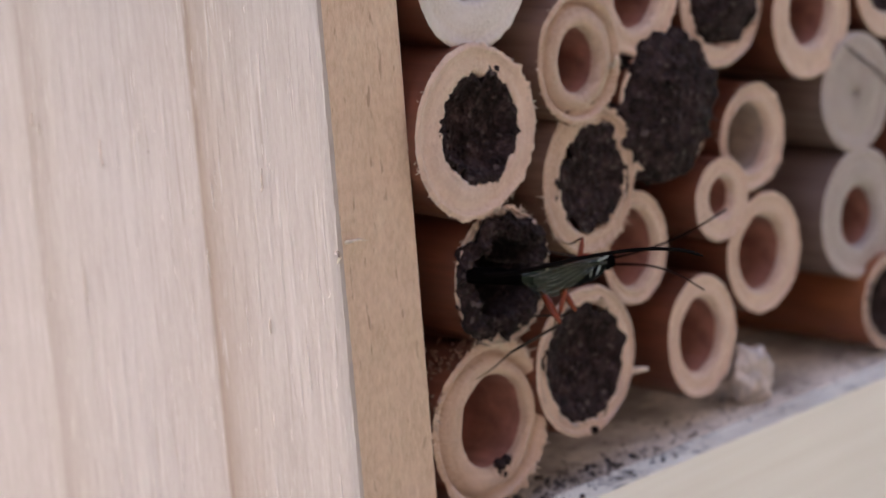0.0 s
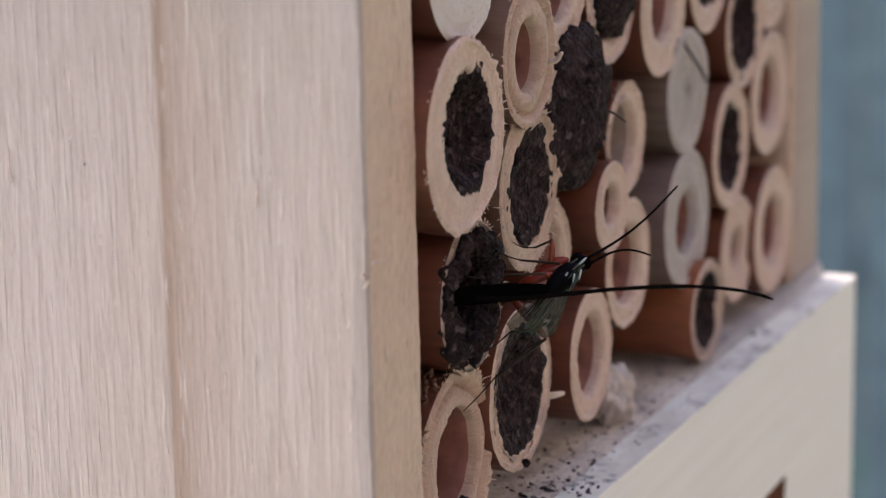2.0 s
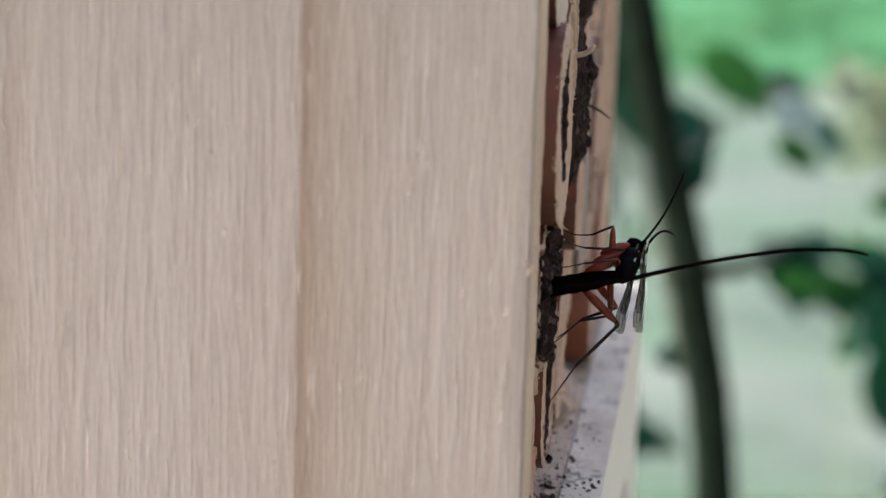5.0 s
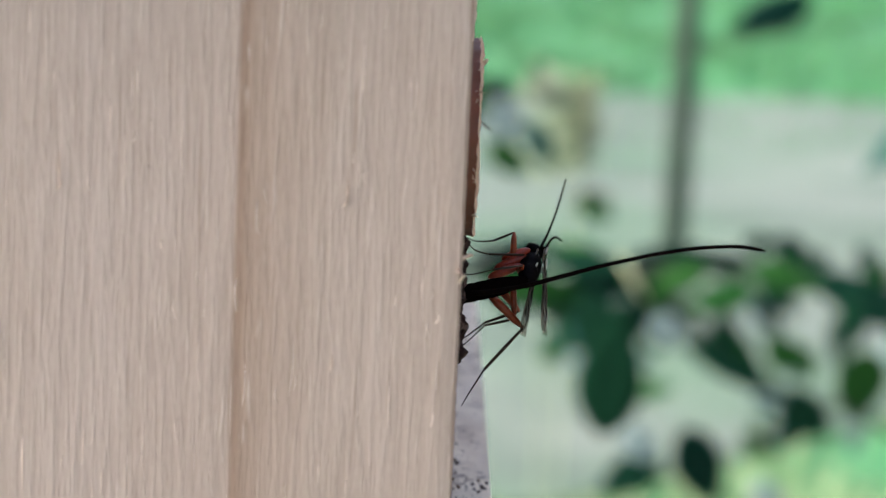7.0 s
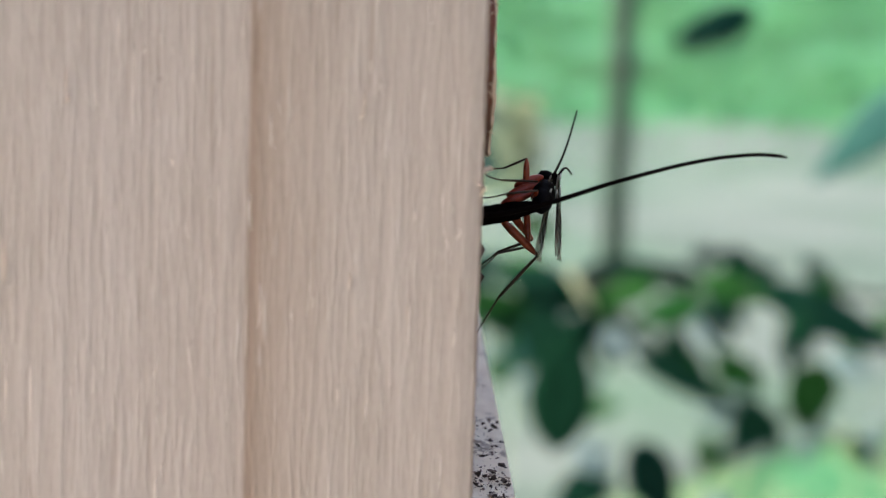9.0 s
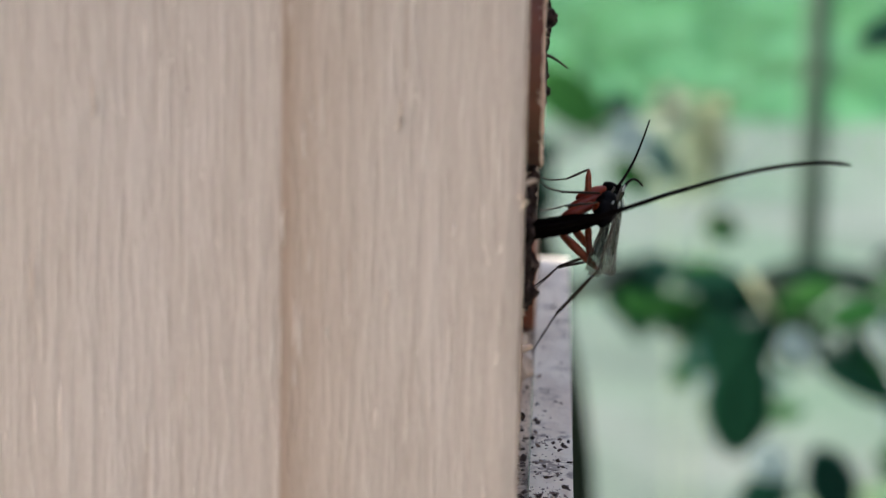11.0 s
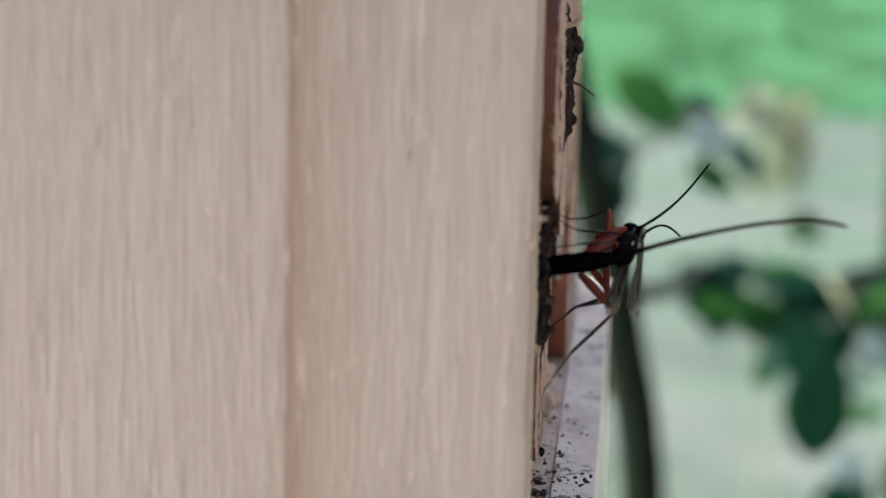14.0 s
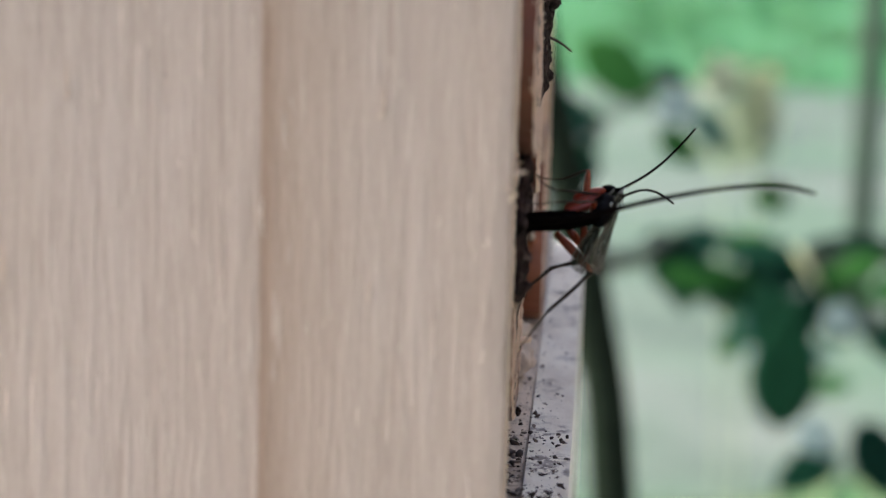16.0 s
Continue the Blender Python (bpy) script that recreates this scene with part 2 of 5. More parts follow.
def lawn_grass():
    m, nt, b = material("lawn_grass", 0.7, 0.3)
    g = grain(nt, coords(nt, (14, 14, 14)), 1.0, 6, 0.7)
    big = grain(nt, coords(nt, (1.6, 3.2, 1)), 1.0, 4, 0.6)
    olive = grain(nt, coords(nt, (0.9, 2.0, 1), (4, 8, 0)), 1.0, 3, 0.5)
    c = ramp(nt, g, [(0.3, (0.014, 0.100, 0.034)), (0.7, (0.030, 0.165, 0.058))])
    c = mix(nt, ramp(nt, big, [(0.38, grey(0)), (0.62, grey(0.8))]), c, (0.052, 0.215, 0.096))
    # darker olive patches at random
    c = mix(nt, ramp(nt, olive, [(0.52, grey(0)), (0.66, grey(0.7))]), c, (0.022, 0.110, 0.028))
    shade_with(nt, b, c)
    bump(nt, b, g, 0.02, 0.8)
    return m


def path_gravel():
    m, nt, b = material("pale_gravel", 0.85, 0.25)
    g = grain(nt, coords(nt, (60, 60, 60)), 1.0, 5, 0.7)
    wash = grain(nt, coords(nt, (3.0, 1.6, 1)), 1.0, 4, 0.6)
    moss = grain(nt, coords(nt, (2.2, 1.5, 1), (3, 1, 0)), 1.0, 4, 0.6)
    c = ramp(nt, g, [(0.3, (0.058, 0.094, 0.078)), (0.7, (0.090, 0.136, 0.117))])
    c = mix(nt, ramp(nt, wash, [(0.42, grey(0)), (0.64, grey(0.8))]), c, (0.150, 0.190, 0.176))
    c = mix(nt, ramp(nt, moss, [(0.46, grey(0)), (0.66, grey(0.65))]), c, (0.070, 0.150, 0.098))
    shade_with(nt, b, c)
    bump(nt, b, g, 0.01, 0.8)
    return m


def crumb_mix():
    """Mud crumbs and dust flakes, each of its own tone."""
    m, nt, b = material("mud_crumb", 0.9, 0.2)
    geo = nt.nodes.new("ShaderNodeNewGeometry")
    c = ramp(nt, geo.outputs["Random Per Island"], [(0.0, (0.030, 0.024, 0.022)), (0.5, (0.085, 0.068, 0.062)), (0.85, (0.24, 0.20, 0.18)), (1.0, (0.45, 0.40, 0.36))])
    shade_with(nt, b, c)
    return m


PLANED, SAWN, MUD, DUSTY, LEDGE, CREAM = planed_wood(), sawn_wood(), mud(), dusty_board(), pale_ledge(), cream_panel()
CUT = bamboo_cut("bamboo_cut_pale", (0.80, 0.60, 0.475), (0.55, 0.365, 0.275))
CUT_WHITE = bamboo_cut("bamboo_cut_bleached", (0.80, 0.735, 0.69), (0.66, 0.59, 0.545), 0.12)
CUT_WARM = bamboo_cut("bamboo_cut_tan", (0.68, 0.48, 0.35), (0.44, 0.28, 0.195))
CUT_GREY = bamboo_cut("bamboo_cut_weathered", (0.50, 0.425, 0.395), (0.36, 0.295, 0.27), 0.15)
SKIN = bamboo_skin("bamboo_skin_brown", (0.225, 0.074, 0.042), (0.10, 0.033, 0.020))
SKIN_ORANGE = bamboo_skin("bamboo_skin_orange", (0.36, 0.125, 0.055), (0.20, 0.064, 0.032), 0.35)
SKIN_TAN = bamboo_skin("bamboo_skin_tan", (0.33, 0.20, 0.145), (0.19, 0.10, 0.07), 0.6)
SKIN_GREY = bamboo_skin("bamboo_skin_grey", (0.24, 0.165, 0.14), (0.14, 0.088, 0.07), 0.65)
LUMEN = plain("bamboo_inner_wall", (0.34, 0.155, 0.12), 0.6, 0.35, 420)
LUMEN_PALE = plain("bamboo_inner_pale", (0.40, 0.315, 0.265), 0.6, 0.2, 700)
BLACK = plain("black_cuticle", (0.002, 0.0016, 0.0016), 0.9, 0.4, 3000, 0.0, 0.00002)
GLOSSY = plain("glossy_black_cuticle", (0.0035, 0.0035, 0.004), 0.4, 0.4, 2600, 0.006, 0.0001)
SHEATH = plain("dark_brown_sheath", (0.004, 0.0025, 0.0022), 0.8, 0.3, 2000, 0.02)
DARK_AMBER = plain("dark_amber_cuticle", (0.20, 0.023, 0.010), 0.35, 0.4, 2500, 0.4, 0.00001)
AMBER = plain("amber_leg_cuticle", (0.23, 0.040, 0.012), 0.35, 0.4, 2500, 0.4, 0.00001)
TIBIA = plain("brown_leg_cuticle", (0.030, 0.020, 0.014), 0.45, 0.3, 2500, 0.12, 0.00001)
# pale wing roots, and the painted gloss marks on the thorax
PALE_ROOT_GLOSS = plain("pale_wing_root_and_gloss", (0.34, 0.37, 0.34), 0.2, 0.3, 2000)
# pale colour for highlights painted on the wings
WING_GLINT = plain("painted_wing_glint", (0.17, 0.19, 0.165), 0.2, 0.4, 2000)
DARK_VEIN = plain("dark_wing_vein", (0.045, 0.040, 0.025), 0.4, 0.2, 2000)
WING = wing_film()
FIBRE = plain("torn_pale_fibre", (0.66, 0.53, 0.43), 0.8, 0.25, 1500)
LOOSE_FIBRE = plain("loose_wood_fibre", (0.61, 0.515, 0.45), 0.8, 0.3, 900)
CRUMB = crumb_mix()
HUSK = plain("papery_husk", (0.56, 0.49, 0.44), 0.45, 0.3, 500, 0.5, 0.0004)
HOLE_BROWN = plain("reddish_hole_wall", (0.20, 0.075, 0.04), 0.6, 0.3, 400)
LEAF = leaf_green("glossy_leaf", (0.0025, 0.020, 0.016), (0.008, 0.046, 0.022), 0.5)
MID_LEAF = leaf_green("mid_green_leaf", (0.010, 0.060, 0.014), (0.028, 0.112, 0.026), 0.5)
# pale leaf colour that paints in the sky's sheen on glossy leaves
SHEEN_LEAF = leaf_green("painted_sheen_leaf", (0.17, 0.26, 0.26), (0.24, 0.33, 0.33), 0.35)
# bluish leaf tone; on some leaves reflected sky is put into this colour
TEAL_LEAF = leaf_green("bluish_leaf", (0.014, 0.062, 0.055), (0.032, 0.105, 0.090), 0.4)
DARK_LEAF = leaf_green("dark_bush_leaf", (0.016, 0.075, 0.036), (0.045, 0.15, 0.075), 0.5)
LAWN_BLADE = plain("lawn_blade", (0.036, 0.170, 0.060), 0.6, 0.5, 3)
VERGE_BLADE = plain("verge_blade", (0.29, 0.40, 0.235), 0.6, 0.35, 4)
PALE_PETAL = plain("pale_petal", (0.30, 0.37, 0.28), 0.7, 0.2, 80)
STRAW_GREEN = plain("straw_green", (0.25, 0.34, 0.22), 0.7, 0.25, 80)
STRAW = plain("dry_straw", (0.30, 0.355, 0.225), 0.7, 0.3, 80)
BARK = plain("dark_bark", (0.010, 0.016, 0.011), 0.95, 0.4, 120, 0.03, 0.001)
STEM = plain("green_stem", (0.010, 0.024, 0.012), 0.6, 0.3, 200)
POLE = plain("weathered_grey_post", (0.056, 0.090, 0.072), 0.7, 0.25, 60, 0.3, 0.0005)
# grey of the unseen wall, sets how much light it throws back
SHADE_WALL_GREY = plain("unseen_shade_wall_grey", (0.088, 0.080, 0.073), 0.8, 0.3, 20, 0.2, 0.001)
BLUE_PAINT = plain("blue_grey_paint", (0.078, 0.118, 0.14), 0.7, 0.3, 25, 0.3, 0.001)
GRASS, GRAVEL = lawn_grass(), path_gravel()


# ---- mesh helpers (lengths in centimetres) ----
def part(name, bm, mats, parent=None, label="", smooth=True):
    bmesh.ops.transform(bm, matrix=Matrix.Scale(CM, 4), verts=bm.verts)
    me = bpy.data.meshes.new(name)
    bm.normal_update()
    bm.to_mesh(me)
    bm.free()
    for mt in mats if isinstance(mats, (list, tuple)) else [mats]:
        me.materials.append(mt)
    if smooth:
        me.shade_smooth()
    ob = new(name, me)
    if parent is not None:
        ob.parent = parent
    if label:
        tagged(ob, label)
    return ob


def thing(name, x, y, z, label, category, group="", kind=""):
    ob = new(name)
    ob.empty_display_size = 0.01
    ob.location = (x * CM, y * CM, z * CM)
    return tagged(ob, label, category, group, kind)


def box(x0, x1, y0, y1, z0, z1, bevel=0.03, seg=2):
    bm = bmesh.new()
    bmesh.ops.create_cube(bm, size=1.0)
    for v in bm.verts:
        v.co = Vector(((x0 + x1) / 2 + v.co.x * (x1 - x0), (y0 + y1) / 2 + v.co.y * (y1 - y0), (z0 + z1) / 2 + v.co.z * (z1 - z0)))
    if bevel:
        bmesh.ops.bevel(bm, geom=bm.edges[:], offset=bevel, segments=seg, affect="EDGES", clamp_overlap=True)
    return bm


def tube_along(bm, points, radii, sides=8, closed=True):
    """A round rod through the points with a radius at each."""
    points = [Vector(p) for p in points]
    rings = []
    side = Vector((0.31, 0.22, 0.92))
    for i, p in enumerate(points):
        d = (points[min(i + 1, len(points) - 1)] - points[max(i - 1, 0)]).normalized()
        a = d.cross(side).normalized()
        if a.length < 0.5:
            a = d.cross(Vector((1, 0, 0))).normalized()
        c = d.cross(a)
        rings.append([bm.verts.new(p + radii[i] * (math.cos(2 * math.pi * k / sides) * a + math.sin(2 * math.pi * k / sides) * c)) for k in range(sides)])
    for r, s in zip(rings, rings[1:]):
        for k in range(sides):
            bm.faces.new((r[k], r[(k + 1) % sides], s[(k + 1) % sides], s[k]))
    if closed:
        bm.faces.new(rings[0][::-1])
        bm.faces.new(rings[-1])
    return rings


def rod(points, radii, sides=8):
    bm = bmesh.new()
    tube_along(bm, points, radii, sides)
    bmesh.ops.recalc_face_normals(bm, faces=bm.faces[:])
    return bm


def n3(x, y, z):
    return noise.noise(Vector((x, y, z)))


def smooth_curve(points, n=16):
    """Points along a soft curve through the given ones."""
    pts = [Vector(p) for p in points]
    out = []
    for i in range(len(pts) - 1):
        p0, p1, p2, p3 = pts[max(i - 1, 0)], pts[i], pts[i + 1], pts[min(i + 2, len(pts) - 1)]
        for k in range(n):
            t = k / n
            out.append(0.5 * (2 * p1 + (p2 - p0) * t + (2 * p0 - 5 * p1 + 4 * p2 - p3) * t * t + (3 * p1 - p0 - 3 * p2 + p3) * t ** 3))
    return out + [pts[-1]]


# ---- ground and distance ----
def ground_sheet(name, x0, x1, y0, y1, z, mat_, label, category, nx=2, ny=2, thick=0.0):
    bm = bmesh.new()
    bmesh.ops.create_grid(bm, x_segments=nx, y_segments=ny, size=0.5)
    for v in bm.verts:
        v.co = Vector(((x0 + x1) / 2 + v.co.x * (x1 - x0), (y0 + y1) / 2 + v.co.y * (y1 - y0), z))
    if thick:
        r = bmesh.ops.extrude_face_region(bm, geom=bm.faces[:])
        for v in [g for g in r["geom"] if isinstance(g, bmesh.types.BMVert)]:
            v.co.z += thick
        bmesh.ops.recalc_face_normals(bm, faces=bm.faces[:])
    ob = part(name, bm, mat_, smooth=False)
    return tagged(ob, label, category, kind="structure")


GROUND_Z = -112.0
ground_sheet("ground", -300000, 300000, -300000, 300000, GROUND_Z, GRASS, "short mown green garden lawn", "lawn")


NEAR_EDGE = [(-1500, 320), (-160, 430), (-76, 398), (-20, 344), (60, 330), (1500, 300)]


def near_edge(y):
    """Where the path begins, seen from the hotel."""
    for (y0, x0), (y1, x1) in zip(NEAR_EDGE, NEAR_EDGE[1:]):
        if y <= y1:
            return x0 + (x1 - x0) * (y - y0) / (y1 - y0)
    return NEAR_EDGE[-1][1]


def gravel_sheet(name, sides, label):
    """A low bed of gravel between two edges, each given row by row."""
    bm = bmesh.new()
    low = [[bm.verts.new((x, y, GROUND_Z - 6)) for x in pair] for y, pair in sides]
    for (p, q), (r, t) in zip(low, low[1:]):
        bm.faces.new((p, q, t, r))
    r = bmesh.ops.extrude_face_region(bm, geom=bm.faces[:])
    for v in [g for g in r["geom"] if isinstance(g, bmesh.types.BMVert)]:
        v.co.z += 7.0
    bmesh.ops.recalc_face_normals(bm, faces=bm.faces[:])
    tagged(part(name, bm, GRAVEL, smooth=False), label, "path", kind="structure")


# the broad path across the lawn, its near edge slightly askew, and an unseen gravel bed added round the hotel to bounce
# light
gravel_sheet("path", [(y, (x, 712)) for y, x in NEAR_EDGE], "pale grey gravel path crossing the lawn")
gravel_sheet("yard", [(-1500, (-900, 250)), (1500, (-900, 250))], "unseen pale grey gravel added round the insect hotel to bounce light")


def grass_patch(x0, x1, y0, y1, count, high, mat_, seed, label):
    """Many single bent blades on one stretch of ground."""
    rnd = random.Random(seed)
    verts, faces = [], []
    for _ in range(count):
        x, y = rnd.uniform(x0, x1), rnd.uniform(y0, y1)
        if n3(x * 0.02, y * 0.03, seed) < rnd.uniform(-0.5, 0.15) or 250 < x < 500 and x > near_edge(y) - 3:
            continue
        a, h, w = rnd.uniform(0, 6.283), high * rnd.uniform(0.5, 1.2), rnd.uniform(0.25, 0.55)
        lean = Vector((math.cos(a), math.sin(a), 0)) * h * rnd.uniform(0.1, 0.6)
        side = Vector((-math.sin(a), math.cos(a), 0)) * w
        p = Vector((x, y, GROUND_Z))
        n = len(verts)
        verts += [(p - side) * CM, (p + side) * CM, (p + lean * 0.4 + side * 0.7 + Vector((0, 0, h * 0.6))) * CM, (p + lean * 0.4 - side * 0.7 + Vector((0, 0, h * 0.6))) * CM, (p + lean + Vector((0, 0, h))) * CM]
        faces += [(n, n + 1, n + 2, n + 3), (n + 3, n + 2, n + 4)]
    me = bpy.data.meshes.new("grass")
    me.from_pydata(verts, [], faces)
    me.materials.append(mat_)
    tagged(new("grass", me), label, "grass", kind="stuff")


grass_patch(712, 1150, -260, 90, 15000, 5.0, LAWN_BLADE, 3, "green grass blades along the edge of the lawn")
grass_patch(630, 720, -260, 90, 2000, 3.0, LAWN_BLADE, 7, "sparse grass growing over the edge of the path")
grass_patch(250, 425, -170, 60, 17000, 3.2, VERGE_BLADE, 4, "light yellow-green grass tufts beside the path")


def fence_post(x, y, top, r):
    t = thing("post", x, y, GROUND_Z, "weathered grey upright garden post", "post")
    part("shaft", rod([(0, 0, 0), (0, 0, (top - GROUND_Z) * 0.5), (0, 0, top - GROUND_Z)], [r, r * 0.98, r * 0.96], 12), POLE, t)
    part("cap", rod([(0, 0, top - GROUND_Z), (0, 0, top - GROUND_Z + 1.2)], [r * 1.15, r * 0.9], 12), POLE, t)


fence_post(450, -45.9, 60, 2.3)
# unseen boarded wall added in front of the hotel to shade it and bounce light
tagged(part("wall_north", box(-700, 330, -140, -132, GROUND_Z, 190, 0.5), SHADE_WALL_GREY, smooth=False), "plain grey boarded wall, unseen, added to shade the hotel front", "wall", kind="structure")


def leaf_mesh(blunt=False):
    bm = bmesh.new()
    n = 10
    rows = []
    for i in range(n + 1):
        u = i / n
        w = 0.25 * math.sin(math.pi * min(1, u ** 0.85)) ** 0.8 * (1 - 0.25 * u) + 0.004
        if blunt:
            w = 0.25 * math.sin(math.pi * u ** 1.35) ** 0.75 + 0.004
        z = -0.12 * u * u
        rows.append([bm.verts.new((u, w * s, z + 0.10 * abs(w * s))) for s in (-1, -0.5, 0, 0.5, 1)])
    for a, c in zip(rows, rows[1:]):
        for k in range(4):
            bm.faces.new((a[k], a[k + 1], c[k + 1], c[k]))
    r = bmesh.ops.extrude_face_region(bm, geom=bm.faces[:])
    for v in [g for g in r["geom"] if isinstance(g, bmesh.types.BMVert)]:
        v.co.z += 0.006
    bmesh.ops.recalc_face_normals(bm, faces=bm.faces[:])
    return bm


shrub = thing("shrub", 105, 0, GROUND_Z, "shrub with glossy dark green drooping leaves beside the path", "shrub")


def leaf_data(mat_, blunt=False):
    """One shared leaf form for each kind of leaf."""
    bm = leaf_mesh(blunt)
    me = bpy.data.meshes.new("leaf")
    bm.to_mesh(me)
    bm.free()
    me.materials.append(mat_)
    me.shade_smooth()
    return me


LEAF_DATA = {m: leaf_data(m) for m in (LEAF, MID_LEAF, TEAL_LEAF, SHEEN_LEAF)}
BLUNT_LEAF = leaf_data(LEAF, True)


def spread_leaf(base, tip, wide, mat_, data=None):
    """One leaf from its stalk to its tip (cm), its upper face turned to the open side and the sky; wide: its width to its length."""
    base, tip = Vector(base), Vector(tip)
    d = tip - base
    length = d.length * 1.08
    d += Vector((random.uniform(-0.25, 0.25) * length, 0, 0))
    d.normalize()
    face = Vector((-1.0, random.uniform(-0.25, 0.25), random.uniform(0.0, 0.5)))
    w = face.cross(d).normalized()
    ob = new("leaf", data or LEAF_DATA[mat_])
    ob.parent = shrub
    m = Matrix((d, w, d.cross(w))).transposed().to_4x4()
    ob.matrix_basis = Matrix.Translation((base - Vector((105, 0, GROUND_Z))) * CM) @ m @ Matrix.Diagonal((length * CM, length * wide * 2.3 * CM, length * CM, 1))


def small_leaf(x, y, z, length, angle, mat_):
    a = radians(angle)
    d = Vector((random.uniform(-0.35, 0.35), -math.cos(a), math.sin(a))).normalized() * length
    spread_leaf((x, y, z), Vector((x, y, z)) + d, random.uniform(0.35, 0.55), mat_)


def shrub_parts():
    zb = -GROUND_Z
    part("trunk", rod(smooth_curve([(-45, -5.4, 0), (-45, -3.4, 50), (-45, -1.4, 88), (-45, -0.3, 97), (-45, 1.2, 103.3), (-45, 3.6, 115), (-44, 5.6, 130)], 6),
                      [0.76 - 0.008 * i for i in range(37)], 10), BARK, shrub, "dark slender trunk")
    part("branch", rod(smooth_curve([(-45, 0.4, zb - 14), (-22, -2.0, zb - 18.8), (-2, -4, zb - 22.4), (0, -10, zb - 23.3), (0, -21.6, zb - 23.6), (2, -34, zb - 25)], 6), [0.4 - 0.009 * i for i in range(31)], 8), STEM, shrub)
    part("branch", rod(smooth_curve([(-1, -10, zb - 23.3), (-1, -13.3, zb - 26.1), (-1, -17.0, zb - 28.7), (1, -21, zb - 30.2), (2, -26, zb - 33)], 6), [0.30 - 0.009 * i for i in range(25)], 8), STEM, shrub)
    part("branch", rod(smooth_curve([(-45, 0.9, zb - 11), (-15, -2, zb - 14), (1, -6, zb - 15.5), (2, -16, zb - 12.5), (0, -26, zb - 11)], 6), [0.13 - 0.004 * i for i in range(25)], 8), STEM, shrub)
    part("branch", rod(smooth_curve([(-45, -0.4, zb - 17), (-10, 4, zb - 16), (2, 12, zb - 18), (0, 18, zb - 24)], 6), [0.35 - 0.012 * i for i in range(19)], 8), STEM, shrub)
    spread_leaf((98.0, -8.9, -23.2), (98.0, -8.5, -29.9), 0.36, LEAF, BLUNT_LEAF)
    spread_leaf((99.0, -7.7, -23.2), (99.0, -8.4, -26.9), 0.5, LEAF)
    spread_leaf((102.0, -10.2, -23.6), (102.0, -9.5, -27.2), 0.32, LEAF)
    spread_leaf((99.0, -15.0, -22.8), (99.0, -11.8, -23.8), 0.36, MID_LEAF)
    spread_leaf((103.0, -14.9, -22.7), (103.0, -18.3, -23.4), 0.4, MID_LEAF)
    spread_leaf((104.0, -17.6, -23.1), (104.0, -24.5, -25.6), 0.24, LEAF)
    spread_leaf((100.0, -9.0, -22.4), (100.0, -5.6, -22.1), 0.36, LEAF)
    spread_leaf((106.0, -9.7, -23.2), (106.0, -13.7, -23.0), 0.24, LEAF)
    spread_leaf((108.0, -13.4, -23.3), (108.0, -16.8, -24.2), 0.28, LEAF)
    spread_leaf((97.0, -11.5, -24.7), (97.0, -16.2, -27.0), 0.22, LEAF)
    spread_leaf((103.0, -13.5, -25.3), (103.0, -15.8, -27.6), 0.34, MID_LEAF)
    spread_leaf((100.0, -16.2, -27.6), (100.0, -18.9, -29.8), 0.5, LEAF)
    spread_leaf((103.0, -18.6, -28.6), (103.0, -16.9, -31.2), 0.45, LEAF)
    spread_leaf((106.0, -21.0, -27.0), (106.0, -21.1, -30.6), 0.68, MID_LEAF)
    spread_leaf((98.0, -11.9, -28.9), (98.0, -13.8, -32.7), 0.48, LEAF)
    spread_leaf((102.0, -11.4, -31.3), (102.0, -8.9, -33.7), 0.5, LEAF)
    spread_leaf((99.0, -24.6, -12.6), (99.0, -19.3, -16.8), 0.28, TEAL_LEAF)
    spread_leaf((115.0, -18.8, -11.8), (115.0, -14.9, -13.6), 0.38, LEAF)
    spread_leaf((103.0, -10.9, -24.4), (103.0, -10.7, -26.7), 0.3, MID_LEAF)
    spread_leaf((105.0, -7.4, -24.6), (105.0, -6.5, -26.3), 0.3, MID_LEAF)
    spread_leaf((110.0, -23.7, -31.8), (110.0, -24.9, -33.4), 0.5, MID_LEAF)
    spread_leaf((110.0, -16.0, -32.6), (110.0, -18.0, -33.6), 0.45, MID_LEAF)
    # small pale leaves standing in for patches of sky sheen
    spread_leaf((95.0, -9.9, -23.4), (95.0, -11.4, -24.2), 0.75, SHEEN_LEAF)
    spread_leaf((96.0, -9.2, -28.5), (96.0, -10.6, -29.7), 0.75, SHEEN_LEAF)
    spread_leaf((98.0, -14.8, -27.4), (98.0, -16.3, -27.6), 0.7, SHEEN_LEAF)
    spread_leaf((105.0, -16.0, -33.6), (105.0, -17.6, -34.4), 0.7, SHEEN_LEAF)
    spread_leaf((100.0, -4.3, -21.8), (100.0, -4.85, -24.8), 0.36, LEAF)
    spread_leaf((100.0, -2.5, -21.5), (100.0, -4.2, -23.4), 0.62, LEAF)
    spread_leaf((103.0, -6.2, -22.2), (103.0, -2.8, -22.9), 0.4, LEAF)
    spread_leaf((102.0, -8.2, -22.1), (102.0, -5.7, -22.5), 0.4, MID_LEAF)
    spread_leaf((100.0, -2.4, -14.3), (100.0, -4.0, -14.9), 0.5, LEAF)
    spread_leaf((96.0, -2.6, -14.9), (96.0, -4.3, -15.6), 0.8, SHEEN_LEAF)
    spread_leaf((110.0, -3.0, -18.8), (110.0, -5.2, -20.2), 0.5, MID_LEAF)
    spread_leaf((115.0, -7.8, -22.6), (115.0, -9.6, -23.1), 0.5, MID_LEAF)
